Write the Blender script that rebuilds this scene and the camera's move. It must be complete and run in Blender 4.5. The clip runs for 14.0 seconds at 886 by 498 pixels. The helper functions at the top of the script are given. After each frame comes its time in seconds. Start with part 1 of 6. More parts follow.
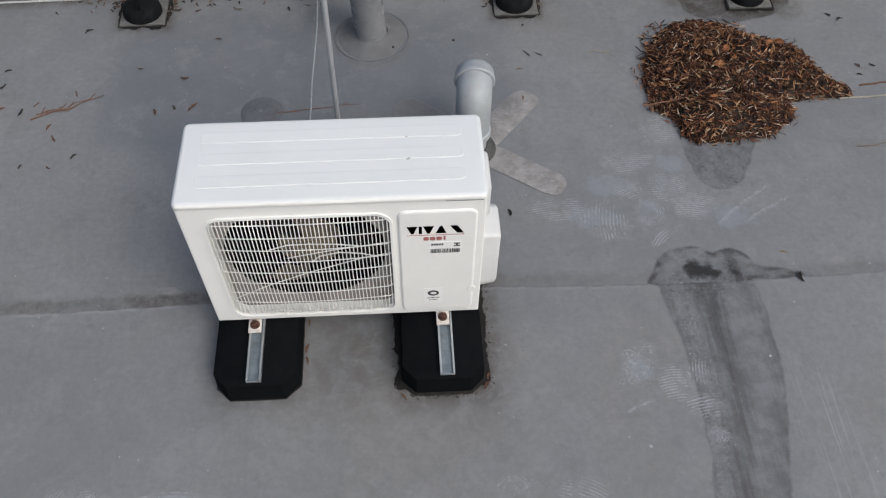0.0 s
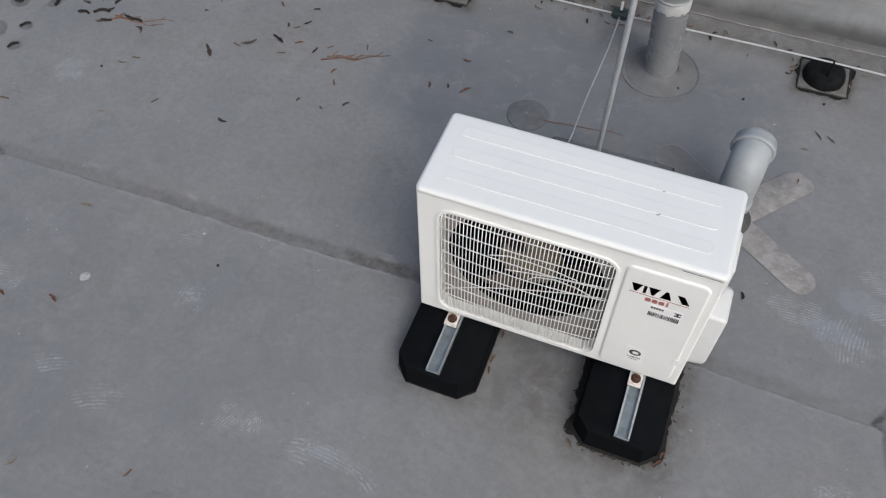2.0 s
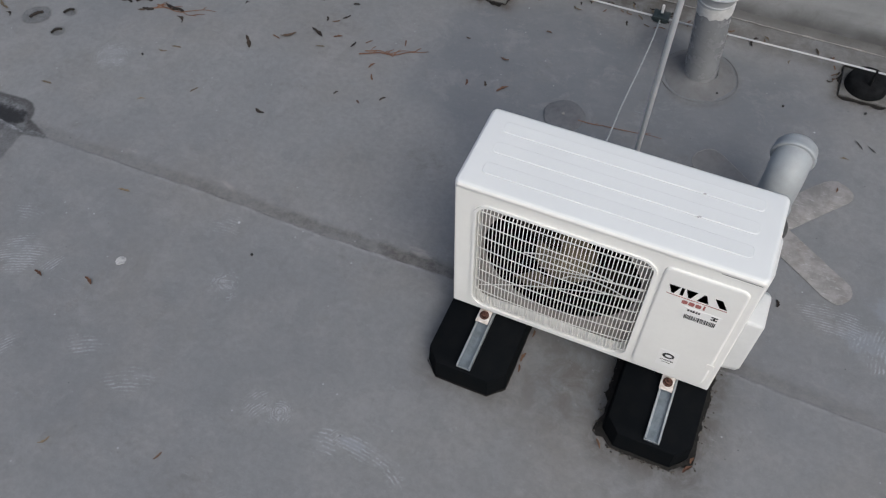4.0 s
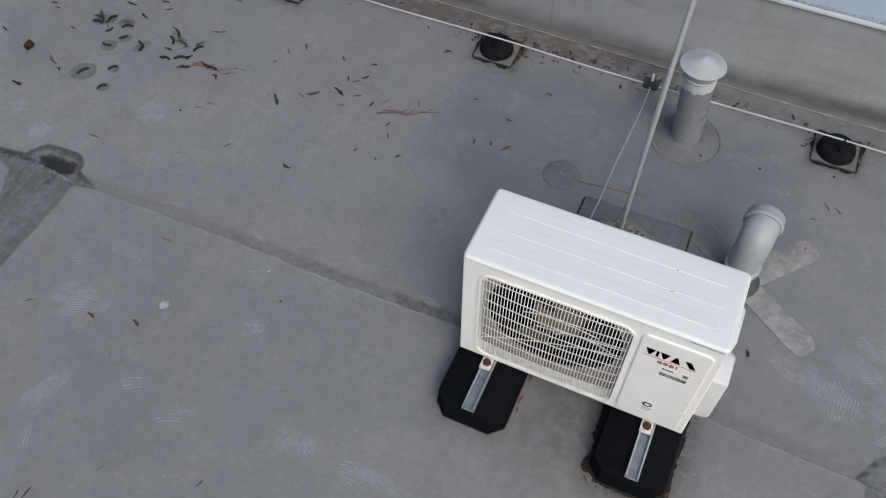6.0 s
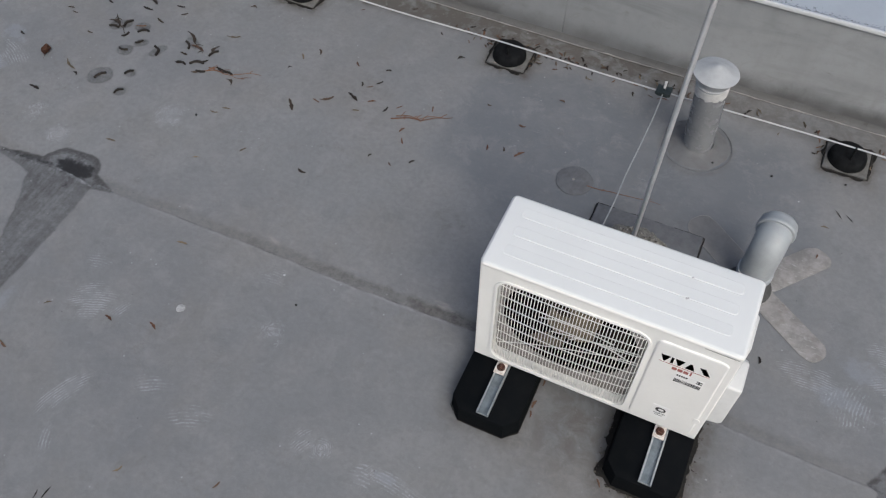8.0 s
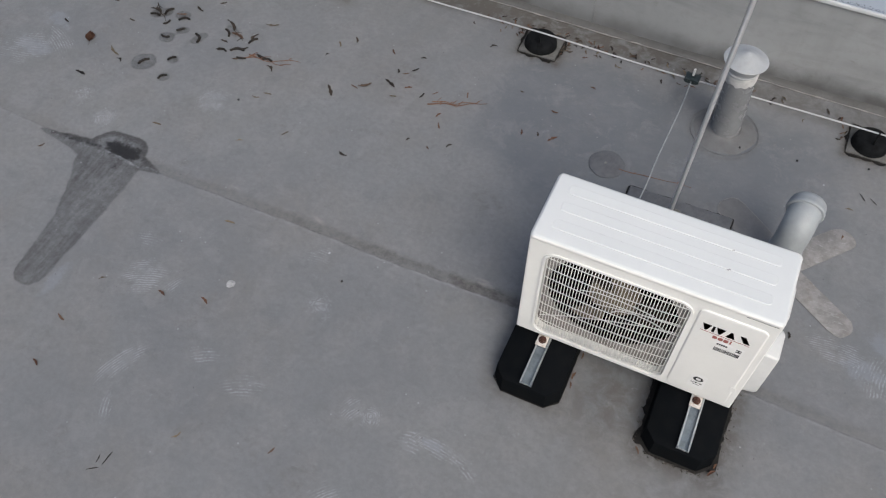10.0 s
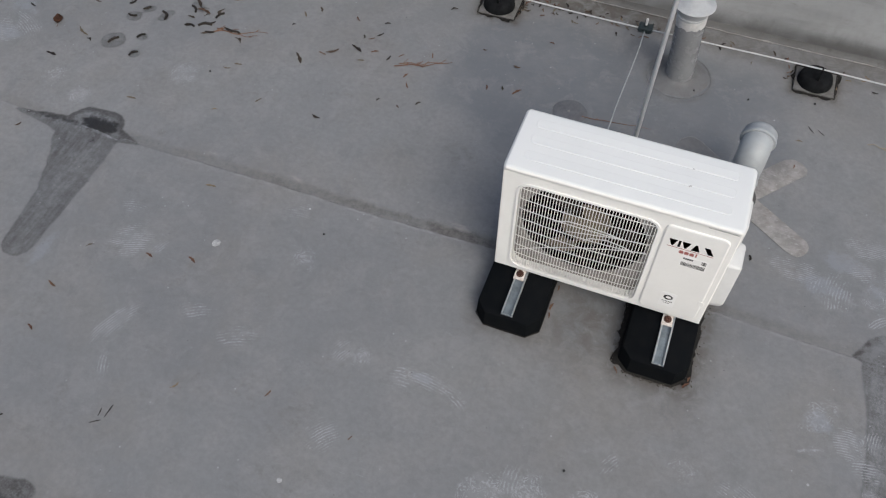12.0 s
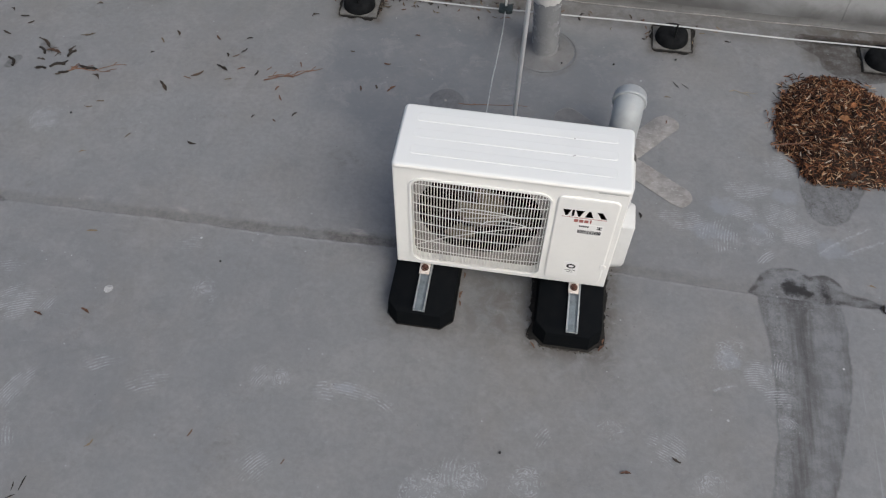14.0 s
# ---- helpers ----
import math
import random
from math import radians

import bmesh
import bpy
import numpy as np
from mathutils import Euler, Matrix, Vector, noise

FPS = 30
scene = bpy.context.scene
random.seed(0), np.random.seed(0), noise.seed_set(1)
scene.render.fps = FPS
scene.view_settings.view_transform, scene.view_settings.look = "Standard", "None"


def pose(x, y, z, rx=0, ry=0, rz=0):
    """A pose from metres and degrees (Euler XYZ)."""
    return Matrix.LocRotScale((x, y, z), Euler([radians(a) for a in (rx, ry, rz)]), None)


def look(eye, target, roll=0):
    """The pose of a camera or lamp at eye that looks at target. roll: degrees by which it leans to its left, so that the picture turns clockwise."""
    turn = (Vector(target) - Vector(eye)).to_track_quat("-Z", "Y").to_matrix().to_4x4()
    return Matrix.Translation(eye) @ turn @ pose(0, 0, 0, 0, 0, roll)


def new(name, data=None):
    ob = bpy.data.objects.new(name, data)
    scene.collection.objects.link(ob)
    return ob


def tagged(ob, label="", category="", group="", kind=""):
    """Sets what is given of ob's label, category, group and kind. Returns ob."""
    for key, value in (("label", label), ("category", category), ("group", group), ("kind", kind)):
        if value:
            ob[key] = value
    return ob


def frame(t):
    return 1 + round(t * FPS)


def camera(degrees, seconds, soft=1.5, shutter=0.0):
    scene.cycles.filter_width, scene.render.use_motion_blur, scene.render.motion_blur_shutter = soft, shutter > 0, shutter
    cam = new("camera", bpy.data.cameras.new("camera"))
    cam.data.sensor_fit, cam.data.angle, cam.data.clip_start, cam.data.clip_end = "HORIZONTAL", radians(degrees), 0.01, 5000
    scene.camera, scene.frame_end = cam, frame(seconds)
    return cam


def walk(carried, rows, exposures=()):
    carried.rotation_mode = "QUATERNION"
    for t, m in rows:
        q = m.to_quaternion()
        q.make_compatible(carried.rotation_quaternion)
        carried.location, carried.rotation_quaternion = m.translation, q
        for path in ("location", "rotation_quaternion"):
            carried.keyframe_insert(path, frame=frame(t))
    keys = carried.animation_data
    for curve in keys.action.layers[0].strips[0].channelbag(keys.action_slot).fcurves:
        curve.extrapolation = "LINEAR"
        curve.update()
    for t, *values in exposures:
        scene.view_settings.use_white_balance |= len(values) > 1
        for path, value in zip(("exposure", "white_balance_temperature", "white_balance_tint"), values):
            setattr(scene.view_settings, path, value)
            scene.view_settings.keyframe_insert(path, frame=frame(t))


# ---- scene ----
cam = camera(56.0, 14.0, soft=1.22)
PATH = [
    (0, (0.192, -1.302, 2.286), (0.27, -0.155, 0.65), 0.9),
    (0.2, (0.205, -1.285, 2.286), (0.262, -0.14, 0.647), 0.8),
    (0.5, (0.211, -1.273, 2.286), (0.120, -0.126, 0.651), -0.1),
    (1, (0.207, -1.249, 2.286), (0.064, -0.103, 0.654), 0.1),
    (1.5, (0.191, -1.225, 2.293), (0.016, -0.087, 0.658), 0.3),
    (1.7, (0.18, -1.221, 2.289), (-0.052, -0.094, 0.653), 0.1),
    (2, (0.146, -1.219, 2.285), (-0.264, -0.148, 0.647), -0.2),
    (2.5, (0.157, -1.232, 2.28), (-0.278, -0.168, 0.644), -0.1),
    (3, (0.141, -1.237, 2.284), (-0.302, -0.18, 0.645), -0.1),
    (3.2, (0.136, -1.252, 2.27), (-0.312, -0.19, 0.636), -0.1),
    (5.3, (0.094, -1.239, 2.312), (-0.373, -0.192, 0.673), -0.1),
    (5.5, (0.097, -1.265, 2.494), (-0.365, -0.215, 0.856), 0.3),
    (5.7, (0.117, -1.288, 2.582), (-0.353, -0.232, 0.951), 0.2),
    (6, (0.114, -1.295, 2.654), (-0.352, -0.241, 1.019), 0.3),
    (6.5, (0.112, -1.267, 2.668), (-0.36, -0.209, 1.038), 0.4),
    (7, (0.101, -1.255, 2.666), (-0.371, -0.197, 1.035), 0.5),
    (7.2, (0.098, -1.258, 2.664), (-0.376, -0.201, 1.033), 0.4),
    (9.3, (0.019, -1.42, 2.727), (-0.458, -0.368, 1.094), 0.3),
    (9.5, (0.006, -1.424, 2.729), (-0.47, -0.372, 1.096), 0.4),
    (10, (-0.013, -1.503, 2.736), (-0.485, -0.451, 1.101), 0.6),
    (10.5, (-0.001, -1.631, 2.732), (-0.475, -0.582, 1.096), 0.4),
    (11, (0.034, -1.745, 2.736), (-0.44, -0.698, 1.099), 0.3),
    (11.5, (0.043, -1.762, 2.742), (-0.422, -0.711, 1.105), 0.4),
    (12, (0.04, -1.755, 2.731), (-0.355, -0.673, 1.096), 0.5),
    (12.5, (0.039, -1.751, 2.729), (-0.346, -0.666, 1.094), 0.5),
    (13, (0.037, -1.748, 2.728), (-0.235, -0.626, 1.095), 0.8),
    (13.5, (0.046, -1.748, 2.726), (-0.151, -0.613, 1.091), 0.7),
    (14, (0.029, -1.752, 2.728), (-0.131, -0.613, 1.092), 0.9),
]
walk(cam, [(t, look(e, g, r)) for t, e, g, r in PATH], exposures=[(0, 0.0, 6500, 10), (1.5, 0.01, 6490, 10), (2.0, 0.005, 6470, 10), (2.5, -0.05, 6440, 10), (3, -0.06, 6430, 10), (5.3, -0.22, 6430, 10), (5.5, -0.23, 6430, 10), (6, -0.075, 6430, 10), (7, -0.05, 6440, 10), (9.5, 0.03, 6600, 10), (11, 0.04, 6600, 10), (12.5, 0.04, 6620, 10), (14, 0.02, 6650, 10)])

# ---- world, sun ----
SUN_ELEV, SUN_AZ = 48, 138
world = bpy.data.worlds.new("overcast_sky")
scene.world = world
world.use_nodes = True
wn = world.node_tree
sky = wn.nodes.new("ShaderNodeTexSky")
sky.sky_type = "NISHITA"
sky.sun_disc = False
sky.sun_elevation = radians(SUN_ELEV)
sky.sun_rotation = radians(SUN_AZ)
sky.air_density, sky.dust_density, sky.ozone_density = 1.0, 5.5, 1.5
wn.links.new(sky.outputs[0], wn.nodes["Background"].inputs[0])
wn.nodes["Background"].inputs[1].default_value = 0.125

sun_data = bpy.data.lights.new("sun", "SUN")
sun_data.energy = 1.55
sun_data.angle = radians(45)
sun_data.color = (0.93, 0.985, 1.0)
sun = new("sun", sun_data)
az, el = radians(SUN_AZ), radians(SUN_ELEV)
sun.matrix_world = look((3 * math.sin(az) * math.cos(el), 3 * math.cos(az) * math.cos(el), 3 * math.sin(el)), (0, 0, 0))


# ---- materials ----
class Nodes:
    """Writes node materials."""

    def __init__(self, name):
        self.m = bpy.data.materials.new(name)
        self.m.use_nodes = True
        self.t = self.m.node_tree
        self.b = self.t.nodes["Principled BSDF"]
        self.co = self.t.nodes.new("ShaderNodeTexCoord").outputs["Object"]

    def put(self, socket, value):
        if isinstance(value, bpy.types.NodeSocket):
            self.t.links.new(value, socket)
        elif isinstance(value, tuple) and len(value) == 3 and socket.type == "RGBA":
            socket.default_value = (*value, 1)
        else:
            socket.default_value = value

    def node(self, kind, out=0, **values):
        n = self.t.nodes.new(kind)
        for k, v in values.items():
            self.put(n.inputs[int(k[1:])] if k[0] == "i" and k[1:].isdigit() else n.inputs[k.replace("_", " ")], v)
        return n.outputs[out]

    def noise(self, scale, detail=4.0, rough=0.55, distort=0.0, co=None):
        return self.node("ShaderNodeTexNoise", Vector=co or self.co, Scale=scale, Detail=detail, Roughness=rough, Distortion=distort)

    def stretch(self, sx, sy, sz, turn=0.0):
        n = self.t.nodes.new("ShaderNodeMapping")
        self.put(n.inputs[0], self.co)
        n.inputs[2].default_value = (0, 0, radians(turn))
        n.inputs[3].default_value = (sx, sy, sz)
        return n.outputs[0]

    def ramp(self, value, lo, hi, a=0.0, b=1.0):
        n = self.t.nodes.new("ShaderNodeMapRange")
        n.interpolation_type = "SMOOTHSTEP"
        for i, v in enumerate((value, lo, hi, a, b)):
            self.put(n.inputs[i], v)
        return n.outputs[0]

    def math(self, op, a, b=0.0, clamp=False):
        n = self.t.nodes.new("ShaderNodeMath")
        n.operation, n.use_clamp = op, clamp
        self.put(n.inputs[0], a)
        self.put(n.inputs[1], b)
        return n.outputs[0]

    def mix(self, fac, a, b, blend="MIX"):
        n = self.t.nodes.new("ShaderNodeMix")
        n.data_type, n.blend_type = "RGBA", blend
        self.put(n.inputs[0], fac)
        self.put(n.inputs[6], a)
        self.put(n.inputs[7], b)
        return n.outputs[2]

    def attr(self, name):
        n = self.t.nodes.new("ShaderNodeAttribute")
        n.attribute_name = name
        return n.outputs["Fac"]

    def random(self):
        return self.t.nodes.new("ShaderNodeObjectInfo").outputs["Random"]

    def island(self):
        return self.t.nodes.new("ShaderNodeNewGeometry").outputs["Random Per Island"]

    def blend3(self, fac, stops):
        n = self.t.nodes.new("ShaderNodeValToRGB")
        e = n.color_ramp.elements
        while len(e) < len(stops):
            e.new(0.5)
        for k, (p, c) in zip(e, stops):
            k.position, k.color = p, (*c, 1)
        self.put(n.inputs[0], fac)
        return n.outputs[0]

    def done(self, color, rough=0.5, metal=0.0, bump=None, strength=0.2, dist=0.002, spec=0.5):
        self.put(self.b.inputs["Base Color"], color)
        self.put(self.b.inputs["Roughness"], rough)
        self.put(self.b.inputs["Metallic"], metal)
        self.put(self.b.inputs["Specular IOR Level"], spec)
        if bump is not None:
            n = self.t.nodes.new("ShaderNodeBump")
            n.inputs["Strength"].default_value, n.inputs["Distance"].default_value = strength, dist
            self.put(n.inputs["Height"], bump)
            self.put(self.b.inputs["Normal"], n.outputs[0])
        return self.m


def roof_paint():
    """Grey painted roofing felt with stains, scuffs and dirt; stain shapes come from attributes of the sheet."""
    n = Nodes("painted_roof_felt")
    big, mid, fine, grit = n.noise(0.9, 5, 0.6), n.noise(5, 6, 0.65, 0.15), n.noise(45, 4, 0.6), n.noise(420, 2, 0.5)
    col = n.mix(n.ramp(big, 0.32, 0.68), (0.162, 0.170, 0.178), (0.205, 0.212, 0.217))
    col = n.mix(n.ramp(n.noise(1.7, 4, 0.6, 0.2), 0.45, 0.7, 0, 0.55), col, (0.186, 0.180, 0.170))
    col = n.mix(n.ramp(mid, 0.42, 0.72, 0, 0.6), col, (0.226, 0.227, 0.229))
    col = n.mix(n.ramp(n.noise(9, 6, 0.75, 0.25), 0.52, 0.72, 0, 0.5), col, (0.128, 0.134, 0.142))
    col = n.mix(n.ramp(fine, 0.35, 0.65, 0, 0.34), col, (0.140, 0.145, 0.152))
    col = n.mix(n.ramp(grit, 0.6, 0.72, 0, 0.25), col, (0.3, 0.31, 0.32))
    # a bluer, darker tone round the pipes; its patch under the unit paints shade
    blue_tone = n.ramp(n.math("ADD", n.attr("blue_tone"), n.math("MULTIPLY", n.math("SUBTRACT", n.noise(2.2, 5, 0.65), 0.5), 0.9)), 0.38, 0.78, 0, 0.75)
    col = n.mix(blue_tone, col, n.mix(n.ramp(mid, 0.4, 0.65), (0.116, 0.128, 0.143), (0.142, 0.152, 0.165)))
    # cloudy wear of the coating
    cloud = n.ramp(n.noise(6.5, 7, 0.78, 0.35), 0.50, 0.66, 0, 0.42)
    col = n.mix(cloud, col, (0.232, 0.236, 0.240))
    col = n.mix(n.ramp(n.noise(11.5, 7, 0.8, 0.3), 0.53, 0.68, 0, 0.40), col, (0.142, 0.144, 0.147))
    # faint brown smudges
    smudge = n.math("MULTIPLY", n.ramp(n.noise(3.1, 5, 0.7), 0.5, 0.68), n.ramp(n.noise(26, 6, 0.78), 0.45, 0.66))
    col = n.mix(n.math("MULTIPLY", smudge, 0.4), col, (0.108, 0.102, 0.097))
    # brush strokes of the coating
    strokes = n.noise(1.0, 4, 0.6, 0.6, n.stretch(9, 70, 1, 8))
    col = n.mix(n.ramp(strokes, 0.55, 0.8, 0, 0.10), col, (0.27, 0.28, 0.29))
    # brown dirt; the same tone paints shade round the feet and under the unit
    dirt_and_shade = n.math("MULTIPLY", n.attr("dirt_and_shade"), n.ramp(n.noise(14, 6, 0.7, 0.5), 0.3, 0.62, 0.12, 1.0))
    col = n.mix(n.math("MULTIPLY", dirt_and_shade, 0.85, True), col, (0.092, 0.086, 0.079))
    # lap joint: a dirty band above a crisp painted edge
    lap = n.math("ADD", n.attr("lap"), n.math("MULTIPLY", n.math("SUBTRACT", n.noise(16, 6, 0.75), 0.5), 0.024))
    worn = n.attr("lapwear")
    patchy = n.ramp(n.noise(1.0, 4, 0.6, 0.4, n.stretch(3.2, 9, 1)), 0.34, 0.60, 0.62, 1.0)
    band = n.math("MULTIPLY", n.math("MULTIPLY", n.ramp(lap, -0.006, 0.007), n.ramp(n.math("ADD", lap, n.math("MULTIPLY", n.math("SUBTRACT", n.noise(5.5, 6, 0.7), 0.5), 0.06)), 0.032, 0.062, 1, 0)), n.math("MULTIPLY", worn, patchy))
    bandcol = n.mix(n.ramp(n.noise(24, 7, 0.82, 0.3), 0.42, 0.60), (0.132, 0.125, 0.116), (0.064, 0.060, 0.056))
    col = n.mix(n.math("MULTIPLY", band, 0.86, True), col, bandcol)
    lip = n.math("MULTIPLY", n.math("MULTIPLY", n.ramp(lap, -0.016, -0.005), n.ramp(lap, -0.004, 0.001, 1, 0)), n.ramp(n.noise(6, 5, 0.7), 0.42, 0.6))
    col = n.mix(n.math("MULTIPLY", n.math("MULTIPLY", lip, n.math("ADD", worn, 0.2, True)), 0.55), col, (0.29, 0.295, 0.30))
    fine_line = n.math("MULTIPLY", n.ramp(n.math("ABSOLUTE", n.attr("lap")), 0.0012, 0.0042, 1, 0), n.ramp(n.noise(11, 5, 0.7), 0.49, 0.60, 0.0, 0.6))
    fine_line = n.math("MULTIPLY", fine_line, n.math("ADD", worn, 0.1, True))
    col = n.mix(fine_line, col, (0.062, 0.058, 0.054))
    cream = n.math("MULTIPLY", n.math("MULTIPLY", n.ramp(lap, 0.036, 0.05), n.ramp(lap, 0.062, 0.082, 1, 0)), n.ramp(n.noise(1.0, 4, 0.65, 0.5, n.stretch(3.4, 7, 1)), 0.53, 0.68))
    col = n.mix(n.math("MULTIPLY", n.math("MULTIPLY", cream, worn), 0.75), col, (0.33, 0.31, 0.29))
    # damp stains with a hard wandering edge
    edge = n.math("ADD", n.attr("damp"), n.math("MULTIPLY", n.math("SUBTRACT", n.noise(9, 6, 0.65), 0.5), 0.036))
    damp = n.ramp(edge, -0.006, 0.007)
    rim = n.math("MULTIPLY", n.ramp(edge, 0.0, 0.012, 1.0, 0.35), n.ramp(edge, 0.0, 0.07, 1.0, 0.0))
    run = n.noise(1.0, 5, 0.65, 0.25, n.stretch(7, 2.4, 1))
    speck = n.noise(130, 5, 0.75)
    runs, crust = n.attr("runs"), n.attr("crust")
    blotch = n.math("MULTIPLY", n.math("SUBTRACT", n.math("ADD", n.math("MULTIPLY", speck, 0.6), n.math("MULTIPLY", n.noise(38, 5, 0.75), 0.6)), 0.6), n.math("SUBTRACT", 2.5, n.math("MULTIPLY", runs, 1.9)))
    streaks = n.math("MULTIPLY", n.math("SUBTRACT", n.noise(1.0, 4, 0.62, 0.2, n.stretch(60, 3.5, 1)), 0.5), n.math("MULTIPLY", runs, 1.0))
    flow = n.math("MULTIPLY", n.math("SUBTRACT", run, 0.5), n.math("SUBTRACT", 1.3, n.math("MULTIPLY", runs, 0.75)))
    grime = n.math("ADD", n.attr("grime"), n.math("ADD", flow, n.math("ADD", blotch, streaks)))
    wetbase = n.mix(n.ramp(n.noise(17, 6, 0.75), 0.38, 0.62), (0.124, 0.127, 0.131), (0.180, 0.187, 0.195))
    wetcol = n.mix(n.ramp(grime, 0.05, 1.0), wetbase, (0.036, 0.034, 0.032))
    wetcol = n.mix(n.math("MULTIPLY", n.ramp(speck, 0.56, 0.68, 0, 0.5), n.ramp(n.noise(9, 4, 0.6), 0.42, 0.6)), wetcol, (0.21, 0.22, 0.23))
    wetcol = n.mix(n.math("MULTIPLY", rim, n.ramp(n.noise(10, 4, 0.6), 0.35, 0.62, 0.1, 0.7)), wetcol, (0.06, 0.059, 0.058))
    scale = n.ramp(n.math("ADD", n.math("MULTIPLY", n.noise(105, 5, 0.8), 0.7), n.math("MULTIPLY", n.noise(14, 5, 0.7), 0.3)), 0.47, 0.60, 0, 0.75)
    wetcol = n.mix(n.math("MULTIPLY", scale, crust), wetcol, (0.205, 0.212, 0.220))
    col = n.mix(n.math("MULTIPLY", damp, 0.92), col, wetcol)
    mud = n.math("MULTIPLY", n.math("MULTIPLY", damp, n.attr("dirt_and_shade")), n.ramp(n.noise(20, 6, 0.8), 0.38, 0.6, 0.25, 1.0))
    col = n.mix(n.math("MULTIPLY", mud, 0.9, True), col, (0.042, 0.033, 0.026))
    soot = n.ramp(n.math("ADD", n.attr("soot"), n.math("MULTIPLY", n.math("SUBTRACT", n.noise(30, 5, 0.75), 0.5), 0.09)), -0.012, 0.02)
    col = n.mix(n.math("MULTIPLY", soot, 0.93), col, (0.014, 0.013, 0.012))
    # white rubbed prints of soles, rollers and scrapers
    waver = n.math("ADD", n.math("MULTIPLY", n.math("SUBTRACT", n.noise(9, 4, 0.65), 0.5), 1.5), n.math("MULTIPLY", n.math("SUBTRACT", n.noise(46, 4, 0.65), 0.5), 1.3))
    waver = n.math("MULTIPLY", waver, n.math("ADD", 0.7, n.math("MULTIPLY", n.attr("swirl"), 0.3)))
    waver = n.math("ADD", waver, n.math("MULTIPLY", n.math("MULTIPLY", n.math("SUBTRACT", n.noise(20, 3, 0.6), 0.5), 7.0), n.attr("swirl")))
    lines = n.math("SINE", n.math("MULTIPLY", n.math("ADD", n.attr("ridge"), waver), 6.2832))
    sc = n.attr("print")
    rubbed = n.math("MULTIPLY", n.ramp(n.noise(15, 5, 0.75), 0.40, 0.56), n.ramp(n.noise(75, 5, 0.8), 0.34, 0.54))
    ragged = n.ramp(n.math("ADD", sc, n.math("MULTIPLY", n.math("SUBTRACT", n.noise(19, 6, 0.8), 0.5), 2.6)), 0.15, 0.8)
    scuff = n.math("MULTIPLY", n.math("MULTIPLY", n.ramp(lines, -0.35, 0.9), ragged), rubbed)
    col = n.mix(n.math("MULTIPLY", scuff, 0.56, True), col, (0.375, 0.395, 0.415))
    dull = n.ramp(n.math("ADD", sc, n.math("MULTIPLY", n.math("SUBTRACT", n.noise(17, 6, 0.75), 0.5), 2.8)), 0.35, 1.2, 0, 0.20)
    col = n.mix(dull, col, (0.27, 0.285, 0.30))
    # pale bluish films where paint was rubbed thin
    film = n.ramp(n.math("ADD", n.attr("film"), n.math("MULTIPLY", n.math("SUBTRACT", n.noise(12, 6, 0.78), 0.5), 3.0)), 0.30, 1.0, 0, 0.33)
    col = n.mix(film, col, (0.255, 0.282, 0.318))
    # thin scratches and faint smears of old paint
    for turn, seed in ((12, 5.0), (-52, 7.3), (71, 6.1)):
        lines = n.noise(1.0, 3, 0.6, 0.5, n.stretch(14, 190, 1, turn))
        where = n.ramp(n.noise(seed, 4, 0.6), 0.56, 0.68)
        col = n.mix(n.math("MULTIPLY", n.ramp(lines, 0.64, 0.74, 0, 0.28), where), col, (0.36, 0.38, 0.40))
    drag = n.ramp(n.noise(1.0, 3, 0.6, 0.15, n.stretch(110, 2.2, 1, 3)), 0.54, 0.68, 0, 0.42)
    col = n.mix(n.math("MULTIPLY", drag, n.attr("scrape")), col, (0.30, 0.315, 0.33))
    # a few white droppings of paint
    vor = n.node("ShaderNodeTexVoronoi", 0, Vector=n.co, Scale=5.0)
    col = n.mix(n.math("MULTIPLY", n.ramp(vor, 0.018, 0.03, 1, 0), n.ramp(n.noise(2.1, 2), 0.52, 0.56)), col, (0.4, 0.41, 0.42))
    vor2 = n.node("ShaderNodeTexVoronoi", 0, Vector=n.co, Scale=23.0)
    col = n.mix(n.math("MULTIPLY", n.ramp(vor2, 0.05, 0.09, 1, 0), n.ramp(n.noise(6.1, 3), 0.55, 0.6)), col, (0.29, 0.3, 0.31))
    vor3 = n.node("ShaderNodeTexVoronoi", 0, Vector=n.stretch(1.31, 1.31, 1, 20), Scale=17.0)
    col = n.mix(n.math("MULTIPLY", n.ramp(vor3, 0.03, 0.06, 0.8, 0), n.ramp(n.noise(5.3, 3), 0.55, 0.6)), col, (0.06, 0.058, 0.055))
    bump = n.math("ADD", n.math("MULTIPLY", fine, 0.8), n.math("ADD", n.math("MULTIPLY", mid, 2.2), n.math("MULTIPLY", grit, 0.25)))
    rough = n.math("SUBTRACT", n.ramp(mid, 0.3, 0.7, 0.52, 0.66), n.math("MULTIPLY", damp, 0.1))
    return n.done(col, rough, bump=bump, strength=0.35, dist=0.004, spec=0.4)


def plain(name, color, rough=0.5, metal=0.0, vary=0.12, scale=12.0, bump=0.15, dark=None, spec=0.5):
    """A paint, plastic or metal with blotches and fine relief."""
    n = Nodes(name)
    a, b = n.noise(scale, 5, 0.65), n.noise(scale * 14, 3, 0.6)
    lower = dark or tuple(c * (1 - 2.2 * vary) for c in color)
    col = n.mix(n.ramp(a, 0.35, 0.75, 0, 0.8), color, lower)
    col = n.mix(n.ramp(b, 0.5, 0.75, 0, 0.35), col, lower)
    return n.done(col, n.ramp(a, 0.3, 0.7, max(rough - 0.07, 0.05), min(rough + 0.08, 1)), metal, b, bump, 0.0015, spec)


